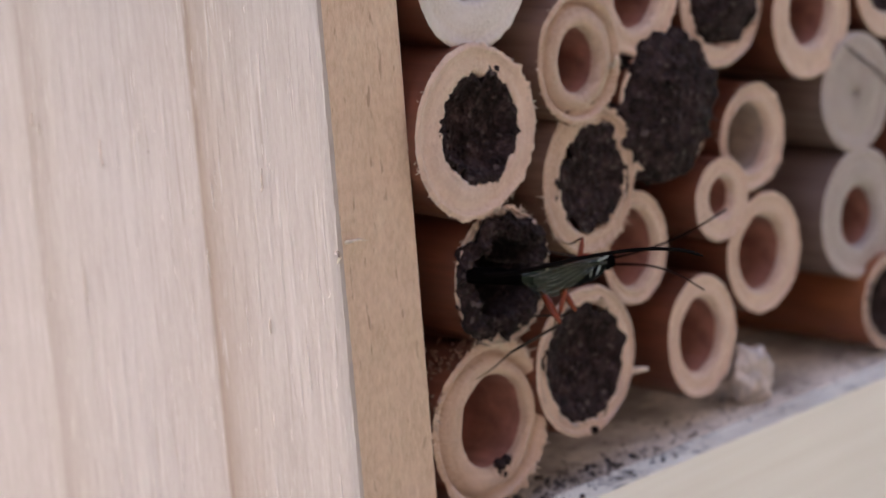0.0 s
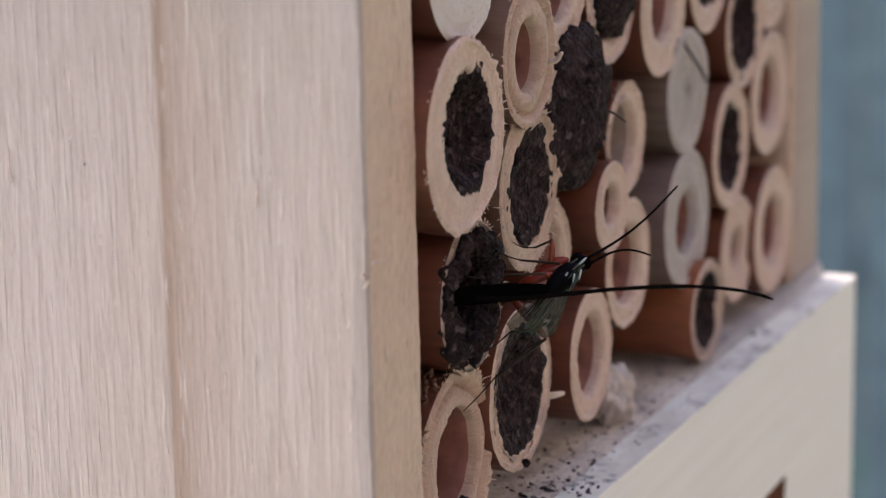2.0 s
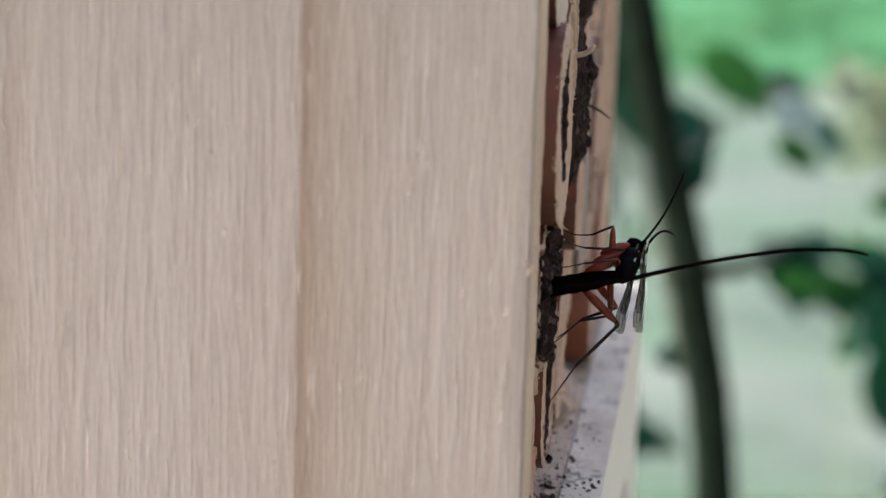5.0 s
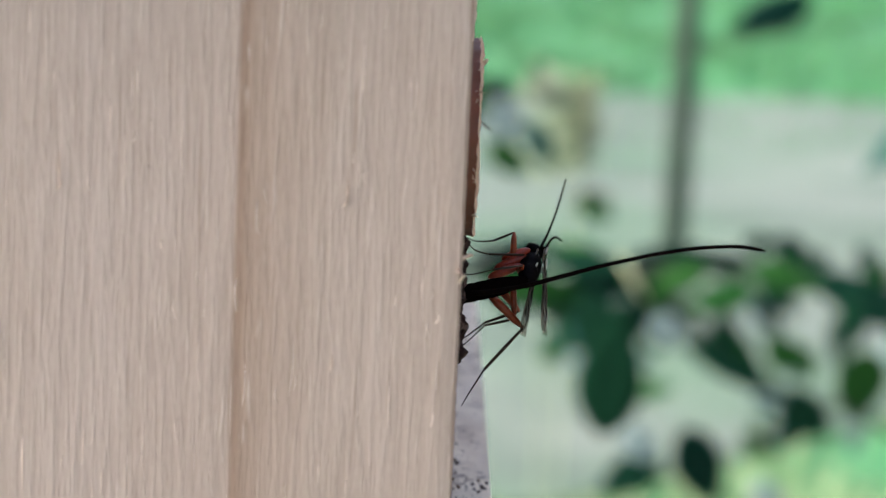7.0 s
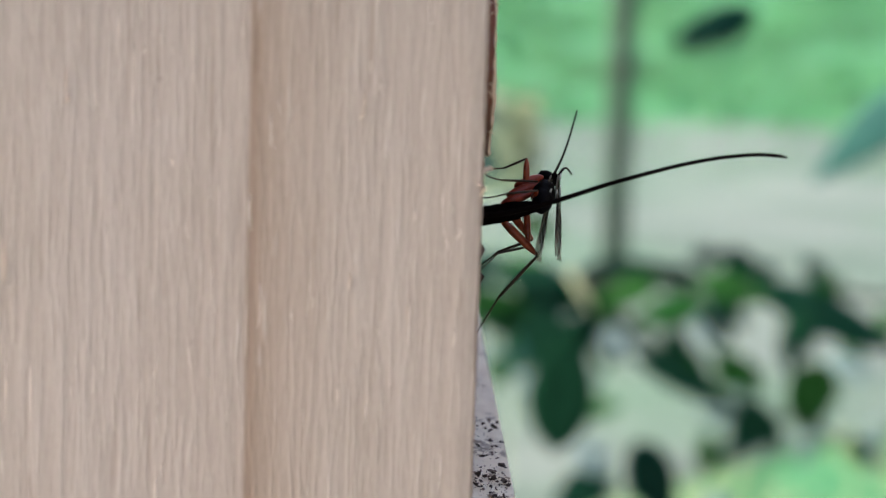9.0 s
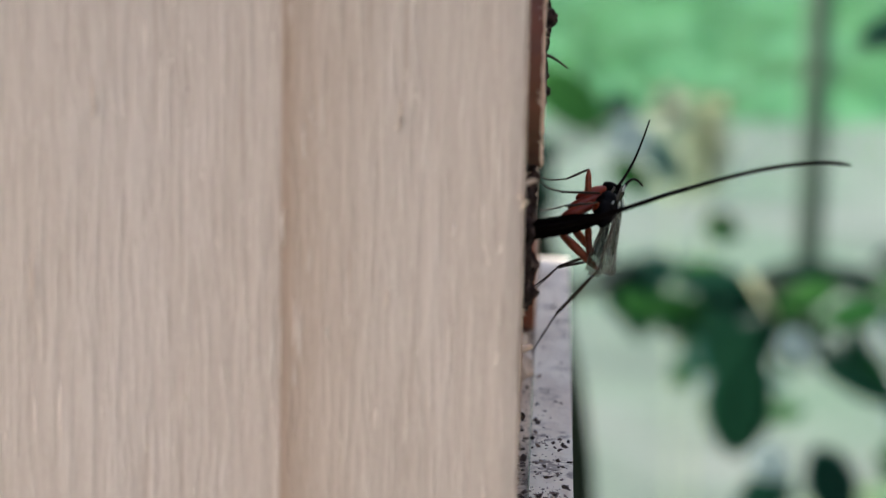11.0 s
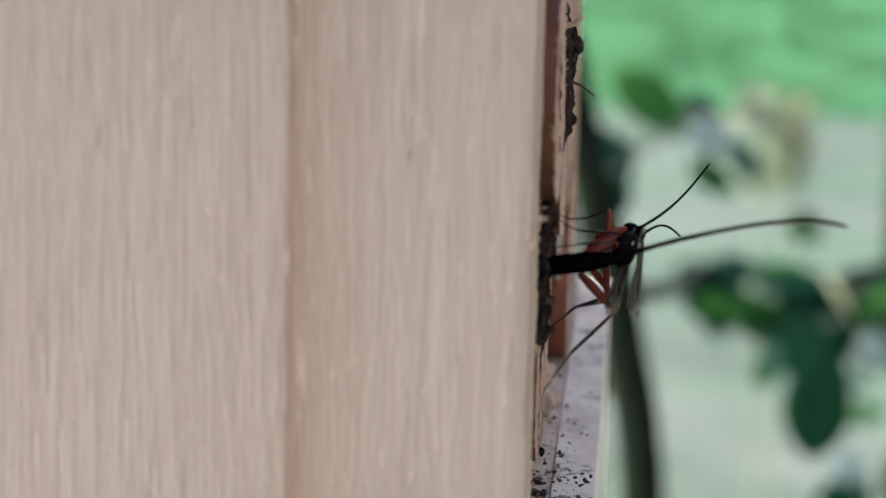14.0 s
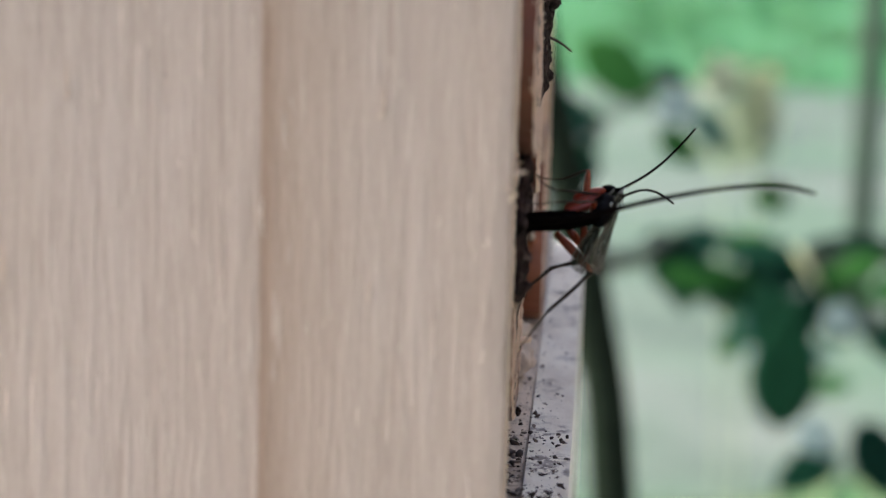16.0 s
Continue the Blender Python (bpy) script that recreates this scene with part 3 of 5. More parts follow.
    spread_leaf((105.0, -6.9, -25.6), (105.0, -6.5, -26.8), 0.4, MID_LEAF)
    spread_leaf((104.0, -3.6, -23.8), (104.0, -4.5, -25.8), 0.4, LEAF)
    spread_leaf((104.0, -3.0, -22.4), (104.0, -3.3, -24.4), 0.5, LEAF)
    spread_leaf((102.0, -13.1, -22.7), (102.0, -10.5, -23.7), 0.4, MID_LEAF)
    spread_leaf((100.0, 8.7, -14.6), (100.0, 5.1, -17.6), 0.5, MID_LEAF)
    spread_leaf((102.0, 5.3, -17.0), (102.0, 8.4, -19.7), 0.45, LEAF)
    # two bluish leaves whose colour stands in for reflected sky
    spread_leaf((98.0, 7.4, -17.2), (98.0, 4.4, -18.2), 0.24, TEAL_LEAF)
    spread_leaf((99.0, 7.8, -18.2), (99.0, 4.6, -19.2), 0.4, TEAL_LEAF)
    spread_leaf((100.0, 5.1, -13.9), (100.0, 1.6, -15.4), 0.5, LEAF)
    spread_leaf((100.0, 0.6, -13.2), (100.0, -2.8, -15.7), 0.45, MID_LEAF)
    spread_leaf((95.0, 1.1, -14.7), (95.0, 0.0, -18.2), 0.42, LEAF)
    spread_leaf((96.0, -0.2, -15.4), (96.0, 0.6, -17.8), 0.42, LEAF)
    spread_leaf((104.0, -4.5, -16.6), (104.0, -6.0, -18.6), 0.4, TEAL_LEAF)
    spread_leaf((100.0, 7.5, -30.0), (100.0, 4.2, -30.3), 0.3, LEAF)
    spread_leaf((100.0, 4.8, -29.5), (100.0, 1.2, -30.8), 0.35, LEAF)
    spread_leaf((97.0, 6.9, -30.8), (97.0, 4.0, -32.6), 0.45, TEAL_LEAF)
    spread_leaf((96.0, 6.6, -30.2), (96.0, 5.0, -31.4), 0.4, SHEEN_LEAF)
    spread_leaf((100.0, 4.9, -32.1), (100.0, 2.8, -34.3), 0.5, LEAF)
    spread_leaf((105.0, 7.5, -35.5), (105.0, 5.3, -37.3), 0.6, LEAF)
    spread_leaf((98.0, 7.5, -20.1), (98.0, 4.5, -21.6), 0.4, LEAF)
    spread_leaf((99.0, 3.9, -19.1), (99.0, 5.5, -21.2), 0.45, LEAF)
    spread_leaf((100.0, 7.2, -22.6), (100.0, 5.8, -20.7), 0.4, MID_LEAF)
    spread_leaf((101.0, 3.6, -25.3), (101.0, 5.0, -27.4), 0.4, MID_LEAF)
    spread_leaf((100.0, 3.1, -30.2), (100.0, 0.6, -31.3), 0.4, LEAF)
    spread_leaf((95.0, 9.5, -13.9), (95.0, 7.8, -17.1), 0.5, LEAF)
    spread_leaf((95.0, 9.1, -18.4), (95.0, 7.1, -22.3), 0.5, LEAF)
    spread_leaf((97.0, 9.5, -26.5), (97.0, 7.5, -28.3), 0.5, MID_LEAF)
    spread_leaf((97.0, 8.9, -28.9), (97.0, 6.8, -33.3), 0.5, LEAF)
    # small leaves close to the trunk
    small_leaf(65, 1.6, -10.2, 1.9, -20, LEAF)
    small_leaf(64, 0.9, -17.6, 1.6, 15, LEAF)
    small_leaf(66, 0.8, -13.0, 1.5, 30, LEAF)
    # smaller leaves along the main branch
    for k in range(32):
        y = -2.7 - 18.8 * ((k + random.random()) / 32) ** 1.25
        small_leaf(103 + random.uniform(-4, 8), y, -22.9 + 0.03 * y + random.uniform(-1.5, 0.7), random.uniform(1.4, 2.7), random.uniform(-80, 15), random.choice((LEAF, LEAF, MID_LEAF)))
    for k in range(8):
        small_leaf(112 + random.uniform(-5, 14), random.uniform(2, 12), random.uniform(-36, -11), random.uniform(1.8, 3.2), random.uniform(-120, 20), random.choice((LEAF, MID_LEAF)))
    # a dense knot of leaves where the branch forks
    for k in range(13):
        small_leaf(random.uniform(100, 110), random.uniform(-10.5, -6.3), random.uniform(-24.2, -22.4), random.uniform(1.6, 2.4), random.uniform(-100, -10), random.choice((LEAF, LEAF, MID_LEAF)))
    # looser leaves further back
    for k in range(24):
        x = random.uniform(115, 160)
        small_leaf(x, random.uniform(-0.20, -0.04) * (x + 16), -0.205 * (x + 16) - random.uniform(0, 10), random.uniform(1.8, 3.4), random.uniform(-110, 20), random.choice((MID_LEAF, MID_LEAF, TEAL_LEAF, SHEEN_LEAF)))
    # yellowing leaf stalks at the fork
    part("stalk", rod(smooth_curve([(-2, -9.2, zb - 22.6), (-3, -10.1, zb - 23.9), (-2, -10.6, zb - 25.2)], 6), [0.15 - 0.006 * i for i in range(13)], 8), STRAW, shrub, "yellowish leaf stalk")


shrub_parts()


def bush(x, y, top, wide, count, seed, label, mat_=None, low=0.12):
    """A dense bush: several stems and a crown of many separate leaves, thinner towards its edge."""
    t = thing("bush", x, y, GROUND_Z, label, "bush")
    rnd = random.Random(seed)
    high = top - GROUND_Z
    for k in range(4):
        a = k * 1.7 + seed
        part("stem", rod(smooth_curve([(3 * math.cos(a), 3 * math.sin(a), 0), (9 * math.cos(a), 9 * math.sin(a), high * 0.4), (wide * 0.35 * math.cos(a + 0.4), wide * 0.4 * math.sin(a + 0.4), high * 0.85)], 5),
                         [0.5 - 0.03 * i for i in range(11)], 7), BARK, t)
    verts, faces = [], []
    for _ in range(count):
        a, u, h = rnd.uniform(0, 6.283), rnd.random() ** 0.6, rnd.uniform(low, 1.0)
        swell = wide * (0.55 + 0.45 * math.sin(3.1 * h)) * (0.85 + 0.3 * n3(math.cos(a) * 1.5, math.sin(a) * 1.5, h * 4 + seed))
        c = Vector((u * swell * math.cos(a), u * swell * math.sin(a), h * high))
        d = Vector((rnd.uniform(-1, 1), rnd.uniform(-1, 1), rnd.uniform(-1.3, 0.3))).normalized()
        w = d.cross(Vector((rnd.uniform(-1, 1), rnd.uniform(-1, 1), rnd.uniform(-1, 1)))).normalized()
        up = d.cross(w)
        ln = rnd.uniform(3.0, 6.0)
        n = len(verts)
        verts += [c * CM, (c + d * ln * 0.45 + w * ln * 0.24 + up * 0.3) * CM, (c + d * ln) * CM, (c + d * ln * 0.45 - w * ln * 0.24 + up * 0.3) * CM, (c + d * ln * 0.5 - up * 0.25) * CM]
        faces += [(n, n + 1, n + 4), (n + 1, n + 2, n + 4), (n + 2, n + 3, n + 4), (n + 3, n, n + 4)]
    me = bpy.data.meshes.new("crown")
    me.from_pydata(verts, [], faces)
    me.materials.append(mat_ or DARK_LEAF)
    tagged(new("crown", me), kind="stuff").parent = t


def board_fence(x, y0, count, wide, top):
    """Upright painted boards side by side, with two rails behind."""
    t = thing("fence", x, y0, GROUND_Z, "pale blue-grey painted upright board fence", "fence")
    high = top - GROUND_Z
    for k in range(count):
        part("board", box(0, 1.8, k * wide + 0.25, (k + 1) * wide - 0.25, 0, high + 1.5 * n3(k * 3.1, 0, 0), 0.15), BLUE_PAINT, t, smooth=False)
    for z in (0.25, 0.75):
        part("rail", box(1.8, 5.0, 0, count * wide, high * z - 3, high * z + 3, 0.2), BLUE_PAINT, t, smooth=False)


board_fence(260, 31, 14, 11.0, 60)
bush(205, 21, 6, 4, 260, 11, "tall narrow dark green garden bush before the fence")
bush(215, 15, 4, 15, 100, 2, "dense dark green garden bush with small glossy leaves")
bush(330, 26, 16, 22, 180, 5, "low dark green garden bush beside the path")


def seed_plant():
    """A pale tuft and a taller straw-coloured spike on thin stalks from one root."""
    t = thing("seed_plant", 175, -10.6, GROUND_Z, "pale straw-yellow seed heads on thin green stalks", "plant")
    zb = -GROUND_Z
    rnd = random.Random(4)

    def stalk(y, top, r):
        part("stalk", rod(smooth_curve([(0, 1.0, 0), (0.5, y * 0.3, top * 0.5), (0, y, top)], 6), [r - r * 0.03 * i for i in range(13)], 7), STRAW_GREEN, t)

    def head(y, z0, z1, wide, count, mat_, label):
        bm = bmesh.new()
        for _ in range(count):
            u = rnd.random()
            d = Vector((rnd.uniform(-1, 1), rnd.uniform(-1, 1), rnd.uniform(-0.2, 1))).normalized()
            w = d.cross(Vector((rnd.uniform(-1, 1), rnd.uniform(-1, 1), 0.3))).normalized()
            k = wide * (0.6 + 0.4 * math.sin(math.pi * u))
            p, ln = Vector((rnd.gauss(0, k * 0.5), y + rnd.gauss(0, k * 0.5), (z0 + z1) / 2 + (z1 - z0) * 0.8 * (u - 0.5) + rnd.gauss(0, 0.25))), rnd.uniform(0.7, 1.6)
            bm.faces.new([bm.verts.new(c) for c in (p, p + d * ln * 0.6 + w * 0.3, p + d * ln, p + d * ln * 0.6 - w * 0.3)])
        tagged(part("seed_head", bm, mat_, t, label), kind="stuff")

    stalk(2.0, zb - 26.5, 0.14)
    stalk(-0.8, zb - 31.0, 0.16)
    head(2.0, zb - 27.2, zb - 25.4, 1.2, 150, PALE_PETAL, "pale whitish flower tuft")
    head(-0.8, zb - 32.0, zb - 25.2, 1.1, 210, STRAW, "straw-yellow seed spike")
    head(0.6, zb - 33.0, zb - 27.5, 2.3, 130, STRAW_GREEN, "pale green seed leaves")
    head(-1.9, zb - 35.2, zb - 34.0, 0.8, 60, STEM, "dark green bud leaves")


seed_plant()


# ---- the insect hotel ----
FLOOR_Z, LEDGE_Y = -2.40, -0.36
WALL_R0, WALL_R1, DEPTH, TOP = 9.52, 10.48, 9.0, 3.1
hotel = thing("insect_hotel", 0, 0, 0, "pale softwood insect hotel with a compartment full of bamboo tubes", "insect hotel")


def rough_board(x0, x1, y0, y1, z0, z1, seed):
    """A board whose front edges are slightly torn and wavy; the front face is the second material."""
    bm = bmesh.new()
    nz, prof = 240, [(x0, y1), (x0, y0 + 0.10), (x0 + 0.008, y0 + 0.012), (x0 + 0.024, y0), ((x0 + x1) / 2, y0), (x1 - 0.02, y0), (x1, y0 + 0.02), (x1, y1)]
    rings = []
    for i in range(nz + 1):
        z = z0 + (z1 - z0) * i / nz
        ring = []
        for k, (x, y) in enumerate(prof):
            dx = dy = 0
            if k in (2, 3):
                w = 0.008 + 0.008 * n3(z * 1.7, seed, 0) + 0.006 * n3(z * 5, seed, 3) + 0.004 * n3(z * 11, seed, 5)
                dx, dy = (0.004 * n3(z * 9, seed, 8), w) if k == 2 else (abs(w) * 0.8, -0.006 * n3(z * 25, seed, 2))
            if k in (4, 5):
                dy = 0.006 + 0.008 * n3(z * 2.3, seed + k, 1) + 0.005 * n3(z * 17, seed + k, 1)
            ring.append(bm.verts.new((x + dx, y + dy, z)))
        rings.append(ring)
    m = len(prof)
    for a, c in zip(rings, rings[1:]):
        for k in range(m):
            f = bm.faces.new((a[k], a[(k + 1) % m], c[(k + 1) % m], c[k]))
            f.material_index = 1 if k in (3, 4, 5) else 0
    bm.faces.new(rings[0][::-1])
    bm.faces.new(rings[-1])
    bmesh.ops.recalc_face_normals(bm, faces=bm.faces[:])
    return bm


def hotel_parts():
    left = part("side_board", rough_board(0, 0.8, 0, DEPTH, -7.5, TOP, 2.0), [PLANED, SAWN], hotel, "planed pale board with upright grain", smooth=False)
    for k, (y, z, ln, lean) in enumerate([(0.74, 0.50, 0.16, 0.1), (0.735, 0.42, 0.05, 0.5), (2.55, 0.56, 0.22, 0.02), (2.53, 0.46, 0.06, 0.4), (3.35, 0.75, 0.12, 0.4), (3.30, 0.68, 0.1, -0.5), (2.92, -0.55, 0.3, 0.02), (0.80, -0.62, 0.12, 0.1)]):
        part("raised_fibre", rod([(-0.002, y, z + ln / 2), (-0.012, y + lean * 0.03, z), (-0.002, y + lean * 0.08, z - ln / 2)], [0.0015, 0.0042, 0.0015], 6), FIBRE, left)
    # fine loose fibres along the grain
    rnd = random.Random(21)
    bm = bmesh.new()
    for _ in range(120):
        y, z, ln, r = rnd.uniform(0.12, 3.5), rnd.uniform(-2.2, 1.9), 0.07 + 0.40 * rnd.random() ** 2, 0.0025 + 0.0045 * rnd.random() ** 2
        sway = rnd.gauss(0, 0.008)
        tube_along(bm, [Vector(p) for p in ((0.001, y, z + ln / 2), (-0.003, y + sway, z + ln * 0.15), (-0.004, y + sway * 0.6, z - ln * 0.2), (0.001, y - sway, z - ln / 2))], [r * 0.3, r, r * 0.8, r * 0.3], 5)
    for v in bm.verts:
        v.co.x *= 0.35
    bmesh.ops.recalc_face_normals(bm, faces=bm.faces[:])
    tagged(part("loose_fibre", bm, LOOSE_FIBRE, left, "fine pale wood fibres"), kind="stuff")
    part("knot_speck", rod([(0.004, 1.99, 0.60), (-0.004, 1.99, 0.60)], [0.008, 0.006], 8), CRUMB, left)
    part("torn_splinter", rod([(0.0, 0.03, 0.02), (-0.012, -0.01, -0.01), (-0.02, 0.02, -0.06)], [0.02, 0.016, 0.003], 6), FIBRE, left)
    part("torn_splinter", rod([(0.06, 0.01, 0.08), (0.16, -0.045, 0.085), (0.22, -0.07, 0.07)], [0.018, 0.012, 0.003], 6), FIBRE, left)
    part("side_board", rough_board(WALL_R0, WALL_R1, 0.0, DEPTH, FLOOR_Z, TOP, 9.0), [SAWN, PLANED], hotel, "pale board closing the far end")
    part("floor_board", box(0.8, WALL_R1, LEDGE_Y + 0.315, DEPTH, FLOOR_Z - 0.8, FLOOR_Z - 0.02, 0.02), DUSTY, hotel, "dusty pale shelf board under the tubes")
    part("back_board", box(0.8, WALL_R0, DEPTH - 0.6, DEPTH, FLOOR_Z, TOP, 0.02), PLANED, hotel)
    part("top_board", box(-0.6, WALL_R1 + 0.7, 0.0, DEPTH + 0.3, TOP, TOP + 0.8, 0.04), PLANED, hotel)
    # lower front panel with a slanting three-cornered opening
    bm = bmesh.new()
    x0, x1, z0, z1 = 0.80, WALL_R1, -9.0, FLOOR_Z + 0.02
    tri = [(8.16, -3.85), (5.9, -3.88), (7.85, -6.2)]
    o1, o2, o3, o4 = [bm.verts.new((x, LEDGE_Y, z)) for x, z in ((x0, z0), (x1, z0), (x1 + 0.08, z1 - 0.18), (x0, z1))]
    a, b, c = [bm.verts.new((x, LEDGE_Y, z)) for x, z in tri]
    for loop in ((o4, o3, a), (o4, a, b, o1), (o1, b, c, o2), (o2, c, a, o3)):
        bm.faces.new(loop)
    r = bmesh.ops.extrude_face_region(bm, geom=bm.faces[:])
    for v in [g for g in r["geom"] if isinstance(g, bmesh.types.BMVert)]:
        v.co.y += 0.3
    bmesh.ops.recalc_face_normals(bm, faces=bm.faces[:])
    for f in bm.faces:
        f.normal_update()
        f.material_index = 1 if f.normal.z > 0.9 and f.calc_center_median().z > FLOOR_Z - 0.1 else 2 if f.calc_center_median().z > -7 and abs(f.normal.y) < 0.5 and 5.5 < f.calc_center_median().x < 8.4 else 0
    part("front_panel", bm, [CREAM, LEDGE, HOLE_BROWN], hotel, "smooth cream panel with a three-cornered slot", smooth=False)
    part("slot_backing", box(5.4, 8.8, LEDGE_Y + 0.45, LEDGE_Y + 0.6, -6.6, -3.5, 0.01), HOLE_BROWN, hotel)
    part("lower_wall", box(0.8, WALL_R1, 1.2, 1.9, -9.0, FLOOR_Z - 0.8, 0.02), PLANED, hotel)


hotel_parts()


# the post that carries the hotel
stand = thing("wooden_post", 5.5, 3.0, GROUND_Z, "plain upright wooden post carrying the insect hotel", "post")
part("shaft", box(-2.2, 2.2, -2.2, 2.2, 0, -9.6 - GROUND_Z, 0.15), SAWN, stand)
part("top_plate", box(-4.0, 4.0, -2.4, 2.4, -9.6 - GROUND_Z, -9.0 - GROUND_Z, 0.08), SAWN, stand)


# ---- bamboo tubes ----
def bamboo_tube(x, z, r, ri, y=0.05, cut=None, skin=None, fill=None, depth=2.2, ring=0.014, fray=0.02, oval=1.0, hx=0.0, hz=0.0, seed=0, label=None, tilt=(0, 0), fill_r=None, lumen=None, bulge=0.0, slope=0.0):
    cut, skin, lumen = cut or CUT, skin or SKIN, lumen or LUMEN
    t = thing("bamboo_tube", x, y, z, label or "cut bamboo tube with a pale rim and hollow brown inside", "bamboo tube", "bamboo tubes in the compartment")
    t.rotation_euler = (radians(tilt[0]), 0, radians(tilt[1]))
    bm = bmesh.new()
    seg, length = 128, 8.2 - y
    s0 = seed * 3.7 + x
    rg = r * 0.80 + ri * 0.20
    prof = [("o", r * 0.985, length, 0), ("o", r * 0.99, 2.0, 0), ("o", r, 0.35, 0), ("o", r, 0.05, 0), ("o", r * 0.998, 0.008, 0)]
    if ring:
        prof += [("c", r * 0.985, 0.002, 1), ("c", r * 0.955, -0.014, 1), ("c", rg + 0.01, -0.006, 1), ("c", rg - 0.035, ring, 1), ("c", rg - 0.075, 0.004, 1)]
    else:
        prof += [("c", r * 0.975, -0.008, 1), ("c", (r + ri) / 2, 0.004, 1)]
    prof += [("c", ri + 0.05, -0.006, 1), ("i", ri + 0.022, 0.008, 1), ("i", ri + 0.006, 0.035, 1), ("i", ri, 0.09, 1), ("i", ri, 0.12, 2), ("i", ri * 0.99, 0.5, 2), ("i", ri * 0.98, depth, 2)]
    rings = []
    for k, (zone, rad, yy, mi) in enumerate(prof):
        vs = []
        for i in range(seg):
            a = 2 * math.pi * i / seg
            ca, sa = math.cos(a), math.sin(a)
            wob = 1 + 0.032 * n3(ca * 1.3, sa * 1.3, s0) + 0.010 * n3(ca * 4, sa * 4, s0 + 9) + 0.005 * n3(ca * 13, sa * 13, s0 + 9)
            rr, dy = rad * wob, 0.0
            inner = zone == "i" or abs(rad - ri - 0.05) < 1e-6
            if inner:
                rr *= 1 + 0.05 * n3(ca * 2, sa * 2, s0 + 5) + (0.07 * n3(ca * 3.2, sa * 3.2, s0 + 6) + 0.06 * n3(ca * 8, sa * 8, s0 + 7) + 0.03 * n3(ca * 19, sa * 19, s0 + 7) if fill else 0.012 * n3(ca * 7, sa * 7, s0 + 7))
            if 3 <= k <= 5:
                f = 0.5 * fray * max(0.0, n3(ca * 9, sa * 9, s0) + 0.15) + 0.6 * fray * max(0.0, n3(ca * 21, sa * 21, s0 + 1))
                rr += f * (1.0 if k == 4 else 0.5)
                dy -= f * 0.6
            if zone == "c":
                dy += 0.018 * n3(ca * 2.2 * rad, sa * 2.2 * rad, s0 + 2) + 0.012 * n3(ca * 12, sa * 12, s0 + k)
            if zone != "o" or yy < 0.1:
                dy += slope * sa * rad
            ox = hx if inner or zone == "i" else 0
            oz = hz if inner or zone == "i" else 0
            vs.append(bm.verts.new((rr * ca * oval + ox, yy + dy, rr * sa + oz)))
        rings.append(vs)
    for k in range(len(rings) - 1):
        for i in range(seg):
            f = bm.faces.new((rings[k][i], rings[k][(i + 1) % seg], rings[k + 1][(i + 1) % seg], rings[k + 1][i]))
            f.material_index = prof[k + 1][3] if k else 0
    bm.faces.new(rings[-1])
    bm.faces.ensure_lookup_table()
    bm.faces[len(bm.faces) - 1].material_index = 2
    bmesh.ops.recalc_face_normals(bm, faces=bm.faces[:])
    for mi, (nm, mt) in enumerate((("culm", skin), ("cut_rim", cut), ("inner_wall", lumen))):
        piece = bm.copy()
        bmesh.ops.delete(piece, geom=[f for f in piece.faces if f.material_index != mi], context="FACES")
        for f in piece.faces:
            f.material_index = 0
        part(nm, piece, mt, t)
    bm.free()
    if fray >= 0.03:
        frayed_edge(t, r, oval, fray, slope, s0)
    if fill:
        mud_plug(t, fill, fill_r or ri + 0.055, s0, oval, hx, hz, bulge)
    return t


def frayed_edge(t, r, oval, fray, slope, s0):
    """Short torn fibres round the sawn rim."""
    rnd = random.Random(int(s0 * 100))
    bm = bmesh.new()
    for _ in range(int(4200 * fray)):
        a = rnd.uniform(0, 6.283)
        if n3(math.cos(a) * 1.6, math.sin(a) * 1.6, s0 + 3) < -0.12:
            continue
        ca, sa = math.cos(a), math.sin(a)
        ln = 0.010 + fray * 0.85 * rnd.random() ** 2.2
        p = Vector((r * 0.985 * ca * oval, rnd.uniform(-0.01, 0.03) + slope * sa * r, r * 0.985 * sa))
        d = Vector((ca + rnd.uniform(-0.5, 0.5), rnd.uniform(-1.1, 0.2), sa + rnd.uniform(-0.5, 0.5))).normalized()
        tube_along(bm, [p, p + d * ln * 0.6, p + d * ln + Vector((0, rnd.uniform(-0.4, 0.4) * ln, 0))], [0.0065, 0.005, 0.0015], 4)
    tagged(part("frayed_edge", bm, FIBRE, t, "torn pale fibres"), kind="stuff")


